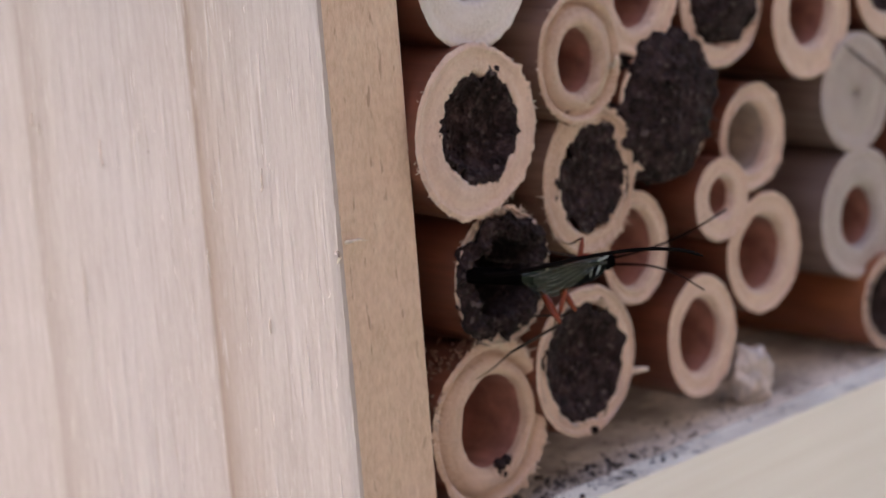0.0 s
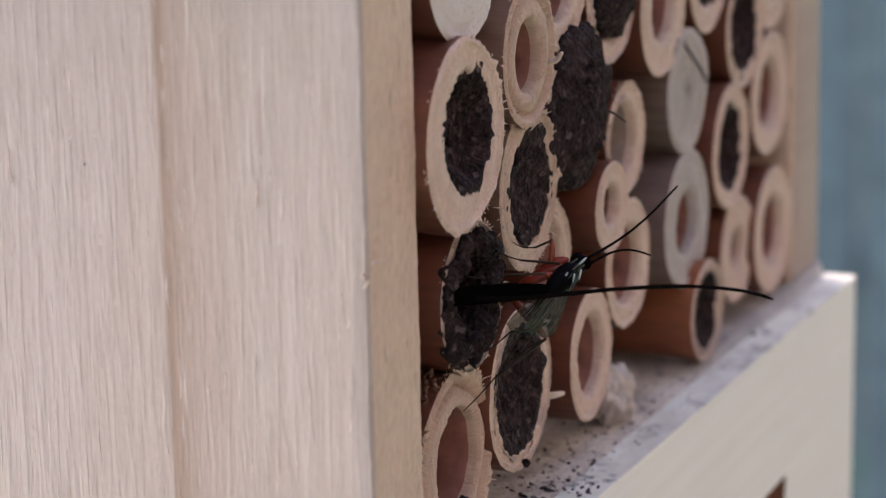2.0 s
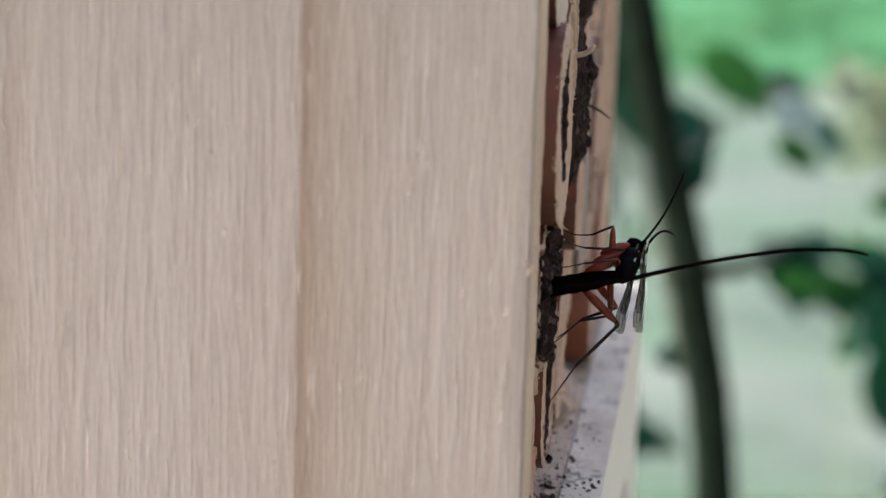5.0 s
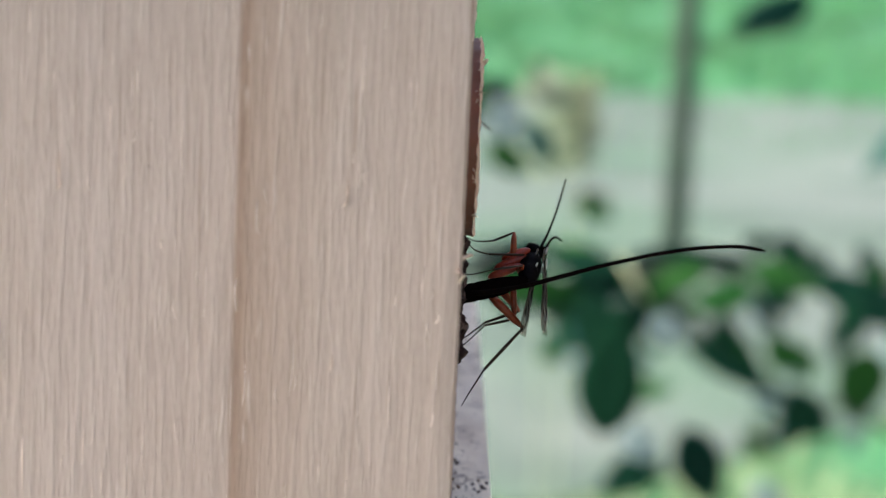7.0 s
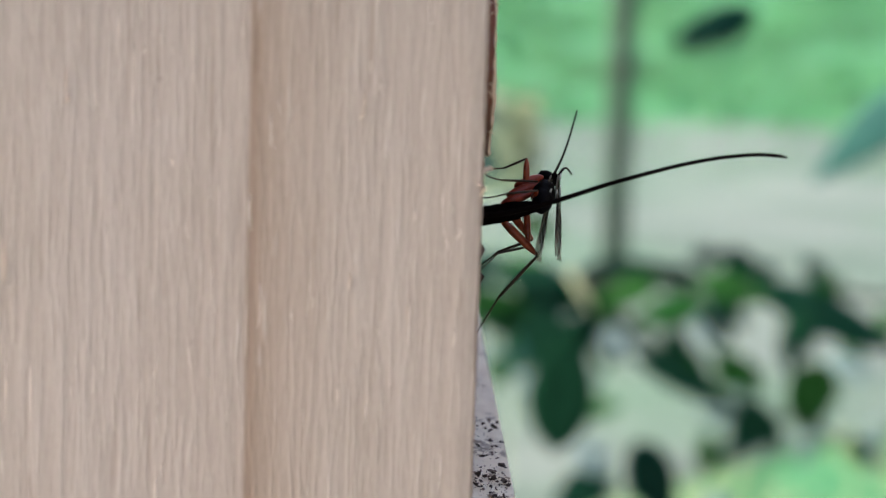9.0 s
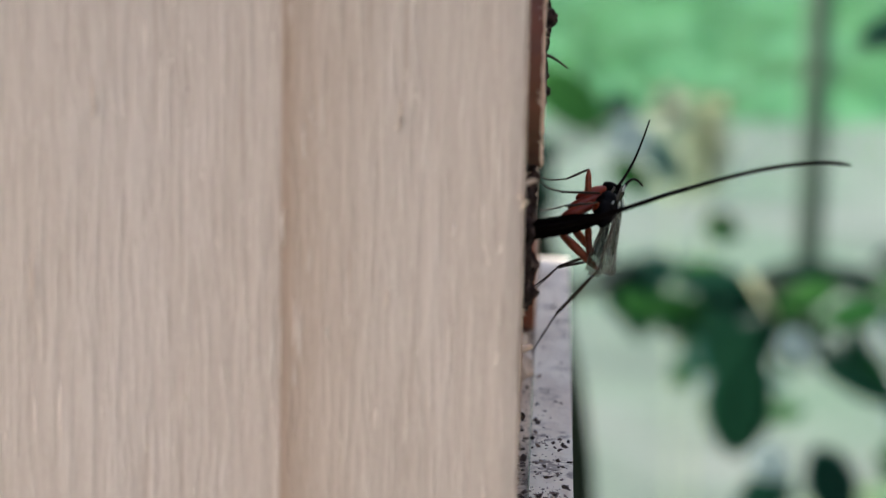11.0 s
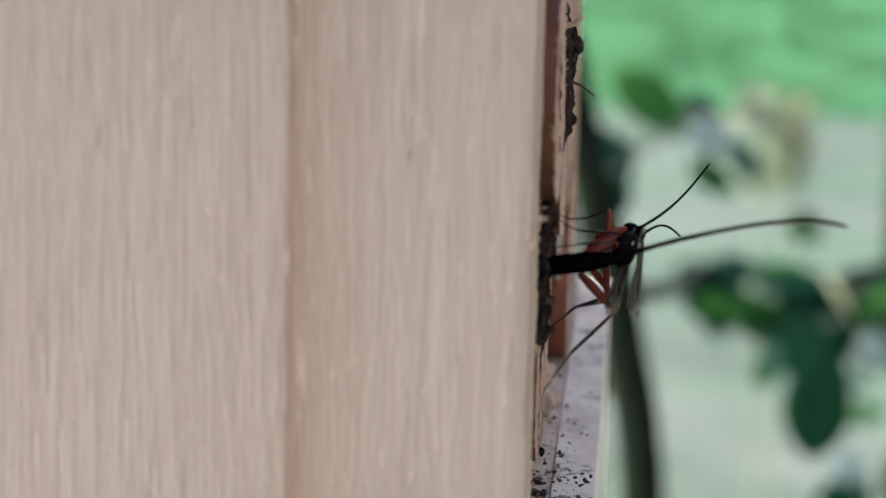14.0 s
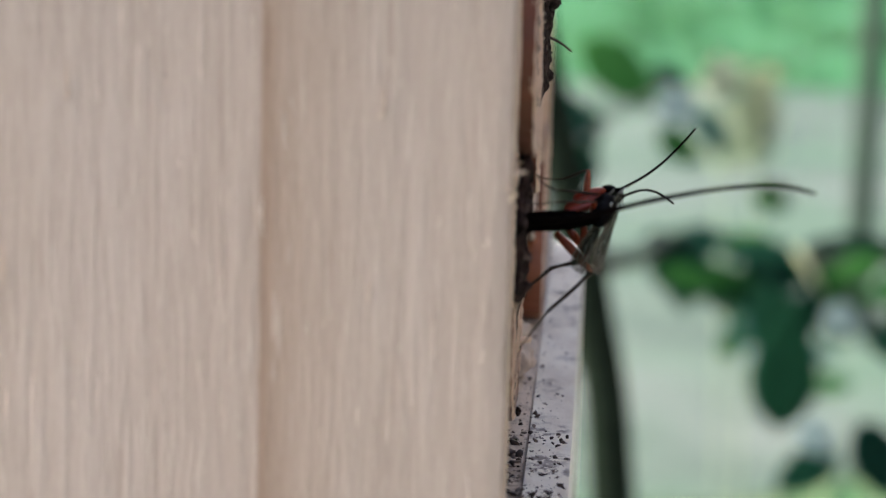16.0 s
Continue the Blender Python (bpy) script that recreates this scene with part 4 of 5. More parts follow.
def mud_plug(t, style, rad, s0, oval, hx, hz, bulge):
    bm = bmesh.new()
    seg, nr = 128, 36
    hole = 0.60 if style == "ring" else 0.0
    rows = []
    for j in range(nr + 1):
        u = hole + (1 - hole) * j / nr
        row = []
        for i in range(seg):
            a = 2 * math.pi * i / seg
            ca, sa = math.cos(a), math.sin(a)
            edge = 1 + 0.15 * n3(ca * 1.6, sa * 1.6, s0 + 11) + 0.10 * n3(ca * 5, sa * 5, s0 + 12) + 0.055 * n3(ca * 11, sa * 11, s0) + 0.03 * n3(ca * 24, sa * 24, s0) - 0.55 * max(0.0, n3(ca * 2.7, sa * 2.7, s0 + 21) - 0.22)
            rr = rad * u * (1 + (edge - 1) * (u if style != "ring" else 1))
            px, pz = rr * ca * oval + hx, rr * sa + hz
            h = 0.06 * n3(px * 4, pz * 4, s0) + 0.05 * n3(px * 10, pz * 10, s0) + 0.034 * n3(px * 21, pz * 21, s0) + 0.014 * n3(px * 45, pz * 45, s0)
            if style == "cap":
                h = 0.6 * h - bulge * (1 - u * u) + (0.12 if u > 0.97 else 0)
            elif style == "ring":
                h += -bulge * (1 - ((u - 0.78) / 0.24) ** 2) + (0.55 if j == 0 else 0.25 if j == 1 else 0.08 if j == 2 else 0)
            else:
                well = max(0.0, 1 - (u / 0.86) ** 4)
                h = h * (0.3 + 0.45 * well) + (0.017 + 0.9 * bulge * well if bulge < 0.2 else 0.03 + 0.10 * well)
            row.append(bm.verts.new((px, h - 0.01, pz)))
        rows.append(row)
        if style != "ring" and j == 0:
            continue
    for a, c in zip(rows, rows[1:]):
        for i in range(seg):
            bm.faces.new((a[i], a[(i + 1) % seg], c[(i + 1) % seg], c[i]))
    outer = [bm.verts.new((v.co.x * 0.9 + hx * 0.1, v.co.y + 0.07, v.co.z * 0.9 + hz * 0.1)) for v in rows[-1]]
    for i in range(seg):
        bm.faces.new((rows[-1][i], rows[-1][(i + 1) % seg], outer[(i + 1) % seg], outer[i]))
    if style == "ring":
        deep = [bm.verts.new((v.co.x * 0.9 + hx * 0.1, v.co.y + 1.4, v.co.z * 0.9 + hz * 0.1)) for v in rows[0]]
        for i in range(seg):
            bm.faces.new((rows[0][i], rows[0][(i + 1) % seg], deep[(i + 1) % seg], deep[i]))
        bm.faces.new(deep)
    bmesh.ops.remove_doubles(bm, verts=bm.verts[:], dist=0.0005)
    bmesh.ops.recalc_face_normals(bm, faces=bm.faces[:])
    part("mud_plug", bm, MUD, t, "rough dark dried mud plug")


MUDDY = "bamboo tube sealed with rough dark dried mud"
bamboo_tube(1.60, 1.84, 0.62, 0.30, -0.02, seed=1, hz=0.05, cut=CUT_WHITE, depth=0.6, lumen=LUMEN_PALE, label="thick-walled bamboo tube with a small pale hollow")
bamboo_tube(1.43, 0.63, 0.655, 0.40, -0.08, seed=2, fill="flat", cut=CUT, skin=SKIN, hx=0.05, hz=0.02, bulge=0.17, fray=0.045, label=MUDDY)
bamboo_tube(2.72, 0.96, 0.52, 0.255, -0.03, seed=3, ring=0.10, cut=CUT_WARM, skin=SKIN_TAN, fray=0.05, depth=0.9, oval=0.94, hz=-0.02, label="frayed bamboo tube with a double rim and pale inside")
bamboo_tube(2.80, -0.02, 0.60, 0.41, 0.02, seed=4, fill="flat", skin=SKIN_TAN, cut=CUT_WARM, oval=0.92, fray=0.06, hx=0.04, bulge=0.03, label=MUDDY)
bamboo_tube(3.57, 1.34, 0.50, 0.28, 0.05, seed=5, fray=0.04, depth=1.6)
bamboo_tube(4.66, 1.12, 0.56, 0.44, 0.05, seed=6, fill="cap", bulge=0.10, fill_r=0.46, hz=0.06, hx=0.03, label=MUDDY)
CAPPED = bamboo_tube(3.84, 0.36, 0.60, 0.42, 0.04, seed=7, fill="cap", fill_r=0.645, bulge=0.13, label="bamboo tube capped all over with dark mud")
bamboo_tube(5.90, 0.80, 0.56, 0.30, 0.05, seed=8, hz=0.03, depth=1.4)
bamboo_tube(4.99, -0.11, 0.45, 0.29, 0.06, seed=9, hx=-0.03, depth=0.9, fray=0.04, lumen=LUMEN_PALE)
bamboo_tube(4.41, -0.52, 0.355, 0.16, -0.03, seed=10, depth=0.8, hx=0.01, hz=0.02, label="narrow thick-walled bamboo tube with a small hole")
bamboo_tube(3.40, -0.72, 0.46, 0.32, 0.09, seed=11, depth=0.7, oval=0.9)
bamboo_tube(5.10, -1.14, 0.52, 0.32, 0.08, seed=12, depth=1.0, hx=-0.02)
bamboo_tube(4.15, -1.64, 0.52, 0.32, 0.05, seed=13, depth=1.3, oval=0.88)
bamboo_tube(1.71, -0.55, 0.53, 0.44, 0.02, seed=14, fill="ring", fill_r=0.515, bulge=0.05, hx=-0.045, skin=SKIN, label="bamboo tube with a broken mud plug and a dark hole", fray=0.045)
TORN = bamboo_tube(1.52, -1.70, 0.64, 0.365, 0.08, seed=15, ring=0.11, cut=CUT_WARM, skin=SKIN, fray=0.12, depth=1.5, hx=0.06, hz=0.01, label="frayed bamboo tube with a double rim, empty inside")
PLUGGED = bamboo_tube(2.63, -1.47, 0.61, 0.46, 0.03, seed=16, fill="flat", bulge=0.10, fill_r=0.50, label=MUDDY)
bamboo_tube(6.48, -1.09, 0.59, 0.27, 0.04, seed=17, cut=CUT_GREY, skin=SKIN_GREY, depth=1.2, hz=-0.03, label="weathered grey bamboo tube with a dark hole")
CLOSED = bamboo_tube(6.52, 0.00, 0.53, 0.012, 0.05, seed=18, cut=CUT_GREY, skin=SKIN_GREY, depth=0.09, label="weathered grey bamboo tube closed by its joint")
bamboo_tube(7.65, -0.70, 0.56, 0.38, 0.02, seed=19, fill="flat", bulge=0.35, oval=0.92, label=MUDDY)
bamboo_tube(7.98, -1.70, 0.49, 0.18, 0.06, seed=20, depth=1.0)
bamboo_tube(8.90, -1.74, 0.59, 0.32, 0.0, seed=21, depth=1.0)
bamboo_tube(8.15, 0.28, 0.55, 0.39, 0.05, seed=22, fill="flat", bulge=0.4, label=MUDDY)
bamboo_tube(8.93, -0.46, 0.57, 0.32, 0.05, seed=23, depth=0.8)
bamboo_tube(7.10, 0.92, 0.52, 0.33, 0.05, seed=24, fill="flat", bulge=0.3, hz=0.05, label=MUDDY)
bamboo_tube(8.98, 0.62, 0.50, 0.22, 0.06, seed=25, depth=1.0)
bamboo_tube(6.78, -2.00 + 0.04, 0.44, 0.32, -0.05, seed=26, fill="flat", bulge=0.25, skin=SKIN_ORANGE, label="glossy orange-brown bamboo tube lying on the shelf")
part("crack", rod(smooth_curve([(-0.20, -0.012, 0.47), (0.02, -0.016, 0.32), (0.30, -0.014, 0.14), (0.50, -0.01, -0.02)], 6), [0.010] * 19, 6), CRUMB, CLOSED, "dark drying crack")


def mud_lump(x, y, z, r, seed, on=CAPPED):
    """A rough pellet of mud stuck on a tube."""
    bm = bmesh.new()
    bmesh.ops.create_icosphere(bm, subdivisions=3, radius=1.0)
    for v in bm.verts:
        d = v.co.normalized()
        v.co = Vector((x, y, z)) + d * r * (1 + 0.35 * n3(d.x * 2 + seed, d.y * 2, d.z * 2) + 0.2 * n3(d.x * 5, d.y * 5 + seed, d.z * 5))
    part("mud_lump", bm, MUD, on, "dark mud pellet")


mud_lump(-0.08, -0.13, 0.26, 0.075, 1)
mud_lump(-0.02, -0.10, 0.35, 0.055, 5)
mud_lump(0.10, -0.12, -0.30, 0.05, 9)
# crumbs left in the mouth of the torn tube and on the rim of its neighbour
mud_lump(0.10, 0.03, -0.35, 0.050, 12, TORN)
mud_lump(0.17, 0.02, -0.33, 0.040, 15, TORN)
mud_lump(0.06, 0.02, -0.40, 0.030, 18, TORN)
mud_lump(0.12, 0.01, -0.43, 0.024, 21, TORN)
mud_lump(0.03, -0.01, -0.575, 0.034, 24, PLUGGED)


def torn_bark(t, r, a0, a1, count, seed):
    """Ragged curls of brown skin round the outside of a sawn tube."""
    rnd = random.Random(seed)
    bm = bmesh.new()
    for _ in range(count):
        a = rnd.uniform(a0, a1)
        out, along = Vector((math.cos(a), 0, math.sin(a))), Vector((-math.sin(a), 0, math.cos(a)))
        p = out * r * 1.0 + Vector((0, rnd.uniform(0.02, 0.45), 0))
        d = (out * rnd.uniform(0.3, 1.0) + along * rnd.uniform(-0.6, 0.6) + Vector((0, rnd.uniform(-0.9, 0.2), 0))).normalized()
        ln = 0.03 + 0.09 * rnd.random() ** 1.6
        w = rnd.uniform(0.008, 0.02)
        tube_along(bm, [p - out * 0.02, p + d * ln * 0.6, p + d * ln + along * rnd.uniform(-0.3, 0.3) * ln - out * 0.2 * ln], [w, w * 0.8, w * 0.25], 5)
    tagged(part("torn_bark", bm, SKIN_TAN, t, "ragged brown curls of bark"), kind="stuff")


torn_bark(TORN, 0.64, radians(75), radians(200), 150, 3)
# upper rows
for k, (tx, tz, tr) in enumerate([(2.85, 2.02, 0.50), (3.75, 2.40, 0.55), (4.75, 2.20, 0.50), (5.75, 1.95, 0.55), (6.75, 1.98, 0.50), (7.85, 1.70, 0.55), (8.90, 1.68, 0.52), (8.5, 2.6, 0.45), (1.35, 2.85, 0.22)]):
    bamboo_tube(tx, tz, tr, tr * 0.58, 0.06, seed=40 + k, depth=1.5)


# ---- debris on the shelf ----
def husk():
    t = thing("seed_husk", 4.86, 0.16, FLOOR_Z, "crumpled pale papery husk lying on the shelf", "debris")
    bm = bmesh.new()
    bmesh.ops.create_icosphere(bm, subdivisions=4, radius=1.0)
    for v in bm.verts:
        d = v.co.normalized()
        k = 0.18 * (1 + 0.35 * n3(d.x * 1.5, d.y * 1.5, d.z * 1.5 + 4) + 0.75 * abs(n3(d.x * 2.6, d.y * 2.6, d.z * 2.6)) + 0.16 * n3(d.x * 9, d.y * 9, d.z * 9))
        v.co = Vector((d.x * k * 1.05, d.y * k * 0.9, max(-0.24, d.z * k * 1.2) + 0.22))
    part("shell", bm, HUSK, t)


husk()


def crumbs():
    bm = bmesh.new()
    rnd = random.Random(5)

    def crumb(x, y, z, s):
        turn = Euler((rnd.uniform(-0.5, 0.5), rnd.uniform(-0.5, 0.5), rnd.random() * 6)).to_matrix().to_4x4()
        m = Matrix.Translation((x, y, z + s * 0.3)) @ turn @ Matrix.Diagonal((s * rnd.uniform(0.8, 2.2), s * rnd.uniform(0.6, 1.3), s * rnd.uniform(0.35, 0.9), 1))
        for v in bmesh.ops.create_icosphere(bm, subdivisions=1, radius=1.0, matrix=m)["verts"]:
            v.co += s * Vector((rnd.gauss(0, 0.3), rnd.gauss(0, 0.3), rnd.gauss(0, 0.15)))

    def level(y):
        return FLOOR_Z + 0.02 if y < LEDGE_Y + 0.3 else FLOOR_Z - 0.02

    # thinly over the whole shelf, thicker in a drift on its front edge near the side board
    for _ in range(1050):
        x, y = rnd.triangular(0.9, 9.5, 1.2), rnd.triangular(LEDGE_Y + 0.02, 0.7, 0.0)
        crumb(x, y, level(y), 0.003 + 0.013 * rnd.random() ** 4)
    for _ in range(650):
        x, y = 0.95 + rnd.expovariate(1.6), rnd.uniform(LEDGE_Y + 0.02, LEDGE_Y + 0.28)
        if n3(x * 3, y * 5, 2) < rnd.uniform(-0.3, 0.25) or x > 9.4:
            continue
        crumb(x, y, level(y), 0.004 + 0.016 * rnd.random() ** 4)
    # a denser drift below the lowest tubes
    for _ in range(260):
        x, y = rnd.gauss(2.3, 0.55), rnd.gauss(0.03, 0.14)
        if x > 0.9 and y > LEDGE_Y + 0.33:
            crumb(x, y, FLOOR_Z - 0.02, 0.006 + 0.028 * rnd.random() ** 3)
    tagged(part("crumbs", bm, CRUMB, None), "dark mud crumbs scattered on the dusty shelf", "debris", kind="stuff")


crumbs()


def stray_fibre(points, r0, mat_, label):
    t = thing("stray_fibre", *points[0], label, "plant fibre")
    p0 = Vector(points[0])
    pts = smooth_curve([Vector(p) - p0 for p in points], 6)
    part("strand", rod(pts, [r0 * (1 - 0.6 * i / len(pts)) for i in range(len(pts))], 6), mat_, t)


stray_fibre([(4.05, -0.02, 0.34), (4.10, -0.15, 0.285), (4.13, -0.25, 0.21)], 0.013, CRUMB, "dark bent fibre sticking out of a mud cap")
stray_fibre([(3.16, 0.05, 0.82), (3.05, -0.10, 0.86), (2.99, -0.17, 0.93)], 0.028, FIBRE, "pale splinter sticking out between tubes")
stray_fibre([(3.20, 0.06, -1.70), (3.24, -0.03, -1.685), (3.29, -0.04, -1.69)], 0.034, FIBRE, "pale split of bamboo rim")


# ---- the wasp ----
TIP = Vector((1.35, 0.0, -0.45))
wasp = thing("ichneumon_wasp", *TIP, "slender black ichneumon wasp with amber legs on the mud plug", "wasp")
HEAD = Vector((0.92, -0.55, 0.09))


def blob(centre, axis, length, width, height, seed=0, rough=0.0):
    """An egg-shaped body part along an axis."""
    bm = bmesh.new()
    bmesh.ops.create_icosphere(bm, subdivisions=3, radius=1.0)
    q = Vector(axis).to_track_quat("X", "Z").to_matrix().to_4x4()
    m = Matrix.Translation(centre) @ q @ Matrix.Diagonal((length / 2, width / 2, height / 2, 1))
    for v in bm.verts:
        v.co *= 1 + rough * n3(v.co.x * 3 + seed, v.co.y * 3, v.co.z * 3)
    bmesh.ops.transform(bm, matrix=m, verts=bm.verts)
    return bm


def wasp_body():
    ax = Vector((-0.89, 0.13, -0.22)).normalized()
    head = part("head", blob(HEAD, (0.6, -0.7, 0.2), 0.115, 0.16, 0.14, 1, 0.05), GLOSSY, wasp, "shiny black head")
    for s in (-1, 1):
        part("eye", blob(HEAD + Vector((0.02, -0.02, 0.01)) + s * Vector((0.045, 0.04, 0.0)), (0.4, -0.5, 0.3), 0.075, 0.05, 0.10), BLACK, head)
    prof = [(0.02, 0.03), (0.05, 0.055), (0.09, 0.078), (0.14, 0.090), (0.20, 0.095), (0.25, 0.086), (0.28, 0.088), (0.34, 0.082), (0.39, 0.066), (0.43, 0.045), (0.46, 0.026)]
    bm = rod([HEAD + ax * u + Vector((0, 0, -0.015 - 0.06 * u * u)) for u, _ in prof], [r * 0.86 for _, r in prof], 18)
    for v in bm.verts:
        v.co += 0.006 * Vector((n3(v.co.x * 30, v.co.y * 30, v.co.z * 30), n3(v.co.y * 30, v.co.z * 30, 4), n3(v.co.z * 30, v.co.x * 30, 9)))
    part("thorax", bm, GLOSSY, wasp, "humped black thorax with a dull sheen")
    start = HEAD + ax * 0.43 + Vector((0, 0.01, 0.0))
    end = Vector((-0.08, 0.03, 0.0))
    pts, rad = [], []
    for i in range(57):
        u = i / 56
        pts.append(start.lerp(end, u) + Vector((0, -0.02, 0.0)) * math.sin(math.pi * u))
        w = 0.030 + 0.036 * min(1, u * 2.4) ** 0.8
        rad.append(w * (1 - 0.07 * abs(math.cos(math.pi * 7 * u)) ** 8))
    part("abdomen", rod(pts, rad, 16), BLACK, wasp, "long black segmented abdomen bent into the hole")
    for s in (-1, 1):
        part("wing_root", blob(HEAD + ax * 0.14 + Vector((-0.02, -0.075 + 0.03 * s, 0.055 - 0.03 * s)), ax, 0.12, 0.014, 0.018), PALE_ROOT_GLOSS, wasp, "pale wing root")
    # whitish streaks behind the wing roots: the thorax's gloss put in as pale colour
    for p, q, r in (((-0.27, -0.02, -0.01), (-0.29, 0.03, -0.12), 0.010), ((-0.24, -0.06, -0.02), (-0.25, -0.05, -0.09), 0.008), ((-0.29, 0.05, -0.03), (-0.31, 0.07, -0.07), 0.007), ((-0.18, -0.085, 0.0), (-0.22, -0.085, -0.07), 0.007)):
        p, q = HEAD + Vector(p), HEAD + Vector(q)
        part("pale_streak", rod([p, p.lerp(q, 0.3), p.lerp(q, 0.7), q], [r * 0.5, r, r * 0.9, r * 0.3], 7), PALE_ROOT_GLOSS, wasp, "small whitish mark painted as gloss")


wasp_body()


def leg(points, radii, name="leg"):
    """Femur, tibia and foot of one leg; points: hip, knee, ankle and claw."""
    hip, knee, ankle, claw = [Vector(p) for p in points]
    f = part(name, rod([hip, hip.lerp(knee, 0.3), hip.lerp(knee, 0.75), knee], [radii[0] * 0.7, radii[0], radii[0] * 0.85, radii[1] * 0.9], 8), AMBER, wasp, "amber leg with a darker foot")
    part("tibia", rod([knee, knee.lerp(ankle, 0.5), ankle], [radii[1] * 0.8, radii[1], radii[1] * 0.8], 8), TIBIA, f)
    bend = ankle.lerp(claw, 0.55) + Vector((0.01, 0.012, -0.02))
    part("foot", rod(smooth_curve([ankle, bend, claw], 5), [radii[2] * (1 - 0.05 * i) for i in range(11)], 6), TIBIA, f)


def local(x, y, z):
    return Vector((x, y, z)) - TIP


leg([local(1.88, -0.23, -0.58), local(1.85, -0.48, -0.81), local(1.60, -0.213, -1.05), local(1.40, -0.06, -1.26)], (0.032, 0.013, 0.007))
leg([local(2.02, -0.30, -0.56), local(2.05, -0.455, -0.74), local(2.10, -0.22, -0.845), local(2.30, -0.03, -1.045)], (0.028, 0.011, 0.007))
leg([local(1.99, -0.40, -0.50), local(1.90, -0.42, -0.76), local(1.85, -0.21, -0.80), local(1.78, -0.04, -0.95)], (0.024, 0.010, 0.006))
leg([local(2.12, -0.40, -0.38), local(2.15, -0.40, -0.19), local(2.20, -0.25, -0.27), local(2.26, -0.06, -0.26)], (0.024, 0.009, 0.006))
leg([local(2.16, -0.47, -0.42), local(2.10, -0.48, -0.34), local(2.00, -0.22, -0.32), local(1.90, -0.07, -0.22)], (0.020, 0.009, 0.006))
leg([local(2.00, -0.44, -0.44), local(1.86, -0.46, -0.36), local(1.66, -0.24, -0.35), local(1.48, -0.02, -0.34)], (0.020, 0.009, 0.006))
part("hind_hip", blob(local(2.00, -0.34, -0.44), (-0.1, 0.9, -0.36), 0.26, 0.065, 0.07), DARK_AMBER, wasp, "stout amber leg base")
part("hind_hip", blob(local(2.10, -0.38, -0.40), (-0.1, 0.9, -0.36), 0.25, 0.065, 0.07), DARK_AMBER, wasp, "stout amber leg base")
part("middle_hip", blob(local(2.14, -0.42, -0.35), (-0.1, 0.9, -0.33), 0.22, 0.07, 0.075), DARK_AMBER, wasp, "stout amber leg base")


def sheath():
    L = 2.13
    bm = bmesh.new()
    pts, rad = [], []
    for i in range(41):
        u = i / 40
        pts.append((L * u, 0, 0.066 * math.sin(math.pi * u ** 2.1) - (0.36 * u * (1 - 2 * u) ** 2 if u < 0.5 else 0) - (0.022 * ((u - 0.9) / 0.1) ** 2 if u > 0.9 else 0)))
        rad.append(0.005 * (1 - u) ** 3 + 0.0155 * (1 - 0.2 * u) if u < 0.985 else 0.006)
    tube_along(bm, pts, rad, 10)
    bmesh.ops.recalc_face_normals(bm, faces=bm.faces[:])
    ob = part("ovipositor_sheath", bm, SHEATH, wasp, "very long thin dark ovipositor sheath")
    return ob


SHEATH_OB = sheath()


def antenna(L, hook):
    pts, rad = [], []
    for i in range(25):
        u = i / 24
        pts.append((L * u, 0, hook * (math.sin(math.pi * u) * 0.16 * L)))
        rad.append(0.0105 * (1 - 0.35 * u))
    return part("antenna", rod(pts, rad, 6), SHEATH, wasp, "thin dark feeler")


ANT_A, ANT_B = antenna(1.15, 0.3), antenna(0.72, 0.62)


def wing(L, W, name):
    """A clear wing along local x with veins; hinged at the origin."""
    bm = bmesh.new()
    n = 14
    rows = []
    for i in range(n + 1):
        u = i / n
        lead = 0.02 * math.sin(math.pi * u)
        w = W * (0.14 + 0.86 * min(1.0, u / 0.72) ** 1.15) * (1 - max(0.0, u - 0.78) ** 2 * 14)
        rows.append([bm.verts.new((L * u, lead - w * k / 5, 0.012 * math.sin(k * 1.7 + u * 9))) for k in range(6)])
    for a, c in zip(rows, rows[1:]):
        for k in range(5):
            bm.faces.new((a[k], a[k + 1], c[k + 1], c[k]))
    edge = [r[0].co.copy() for r in rows]
    mids = [[r[k].co.copy() for r in rows] for k in (1, 2, 3, 4)]
    w_ob = part(name, bm, WING, wasp, "clear smoky wing with veins")
    part("vein", rod(edge, [0.007 - 0.0003 * i for i in range(n + 1)], 6), DARK_VEIN, w_ob)
    for j, m in enumerate(mids):
        run = m[3 + j % 2: 14 - j % 3]
        part("vein", rod(run, [0.0028] * len(run), 5), DARK_VEIN, w_ob)
    # reflections between the veins, modelled as thin pale strips
    for j, (a, c) in enumerate(zip(mids, mids[1:] + [mids[-1]])):
        run = [p.lerp(q, 0.5) + Vector((0, -0.012 * j, -0.006)) for p, q in zip(a, c)][9 + j % 2: 13]
        part("vein", rod(run, [0.001] + [0.0022] * (len(run) - 2) + [0.001], 5), WING_GLINT, w_ob, "pale streak painted as a wing highlight")
    return w_ob


WING_A, WING_B, WING_C, WING_D = wing(0.74, 0.20, "forewing"), wing(0.72, 0.20, "forewing"), wing(0.54, 0.12, "hindwing"), wing(0.52, 0.12, "hindwing")


# ---- what moves ----
def aimed(at, way, twist=0.0):
    """A pose at a point (cm) whose x axis goes along way."""
    q = Vector(way).normalized().to_track_quat("X", "Z").to_matrix().to_4x4()
    return Matrix.Translation(Vector(at) * CM) @ q @ Matrix.Rotation(radians(twist), 4, "X")


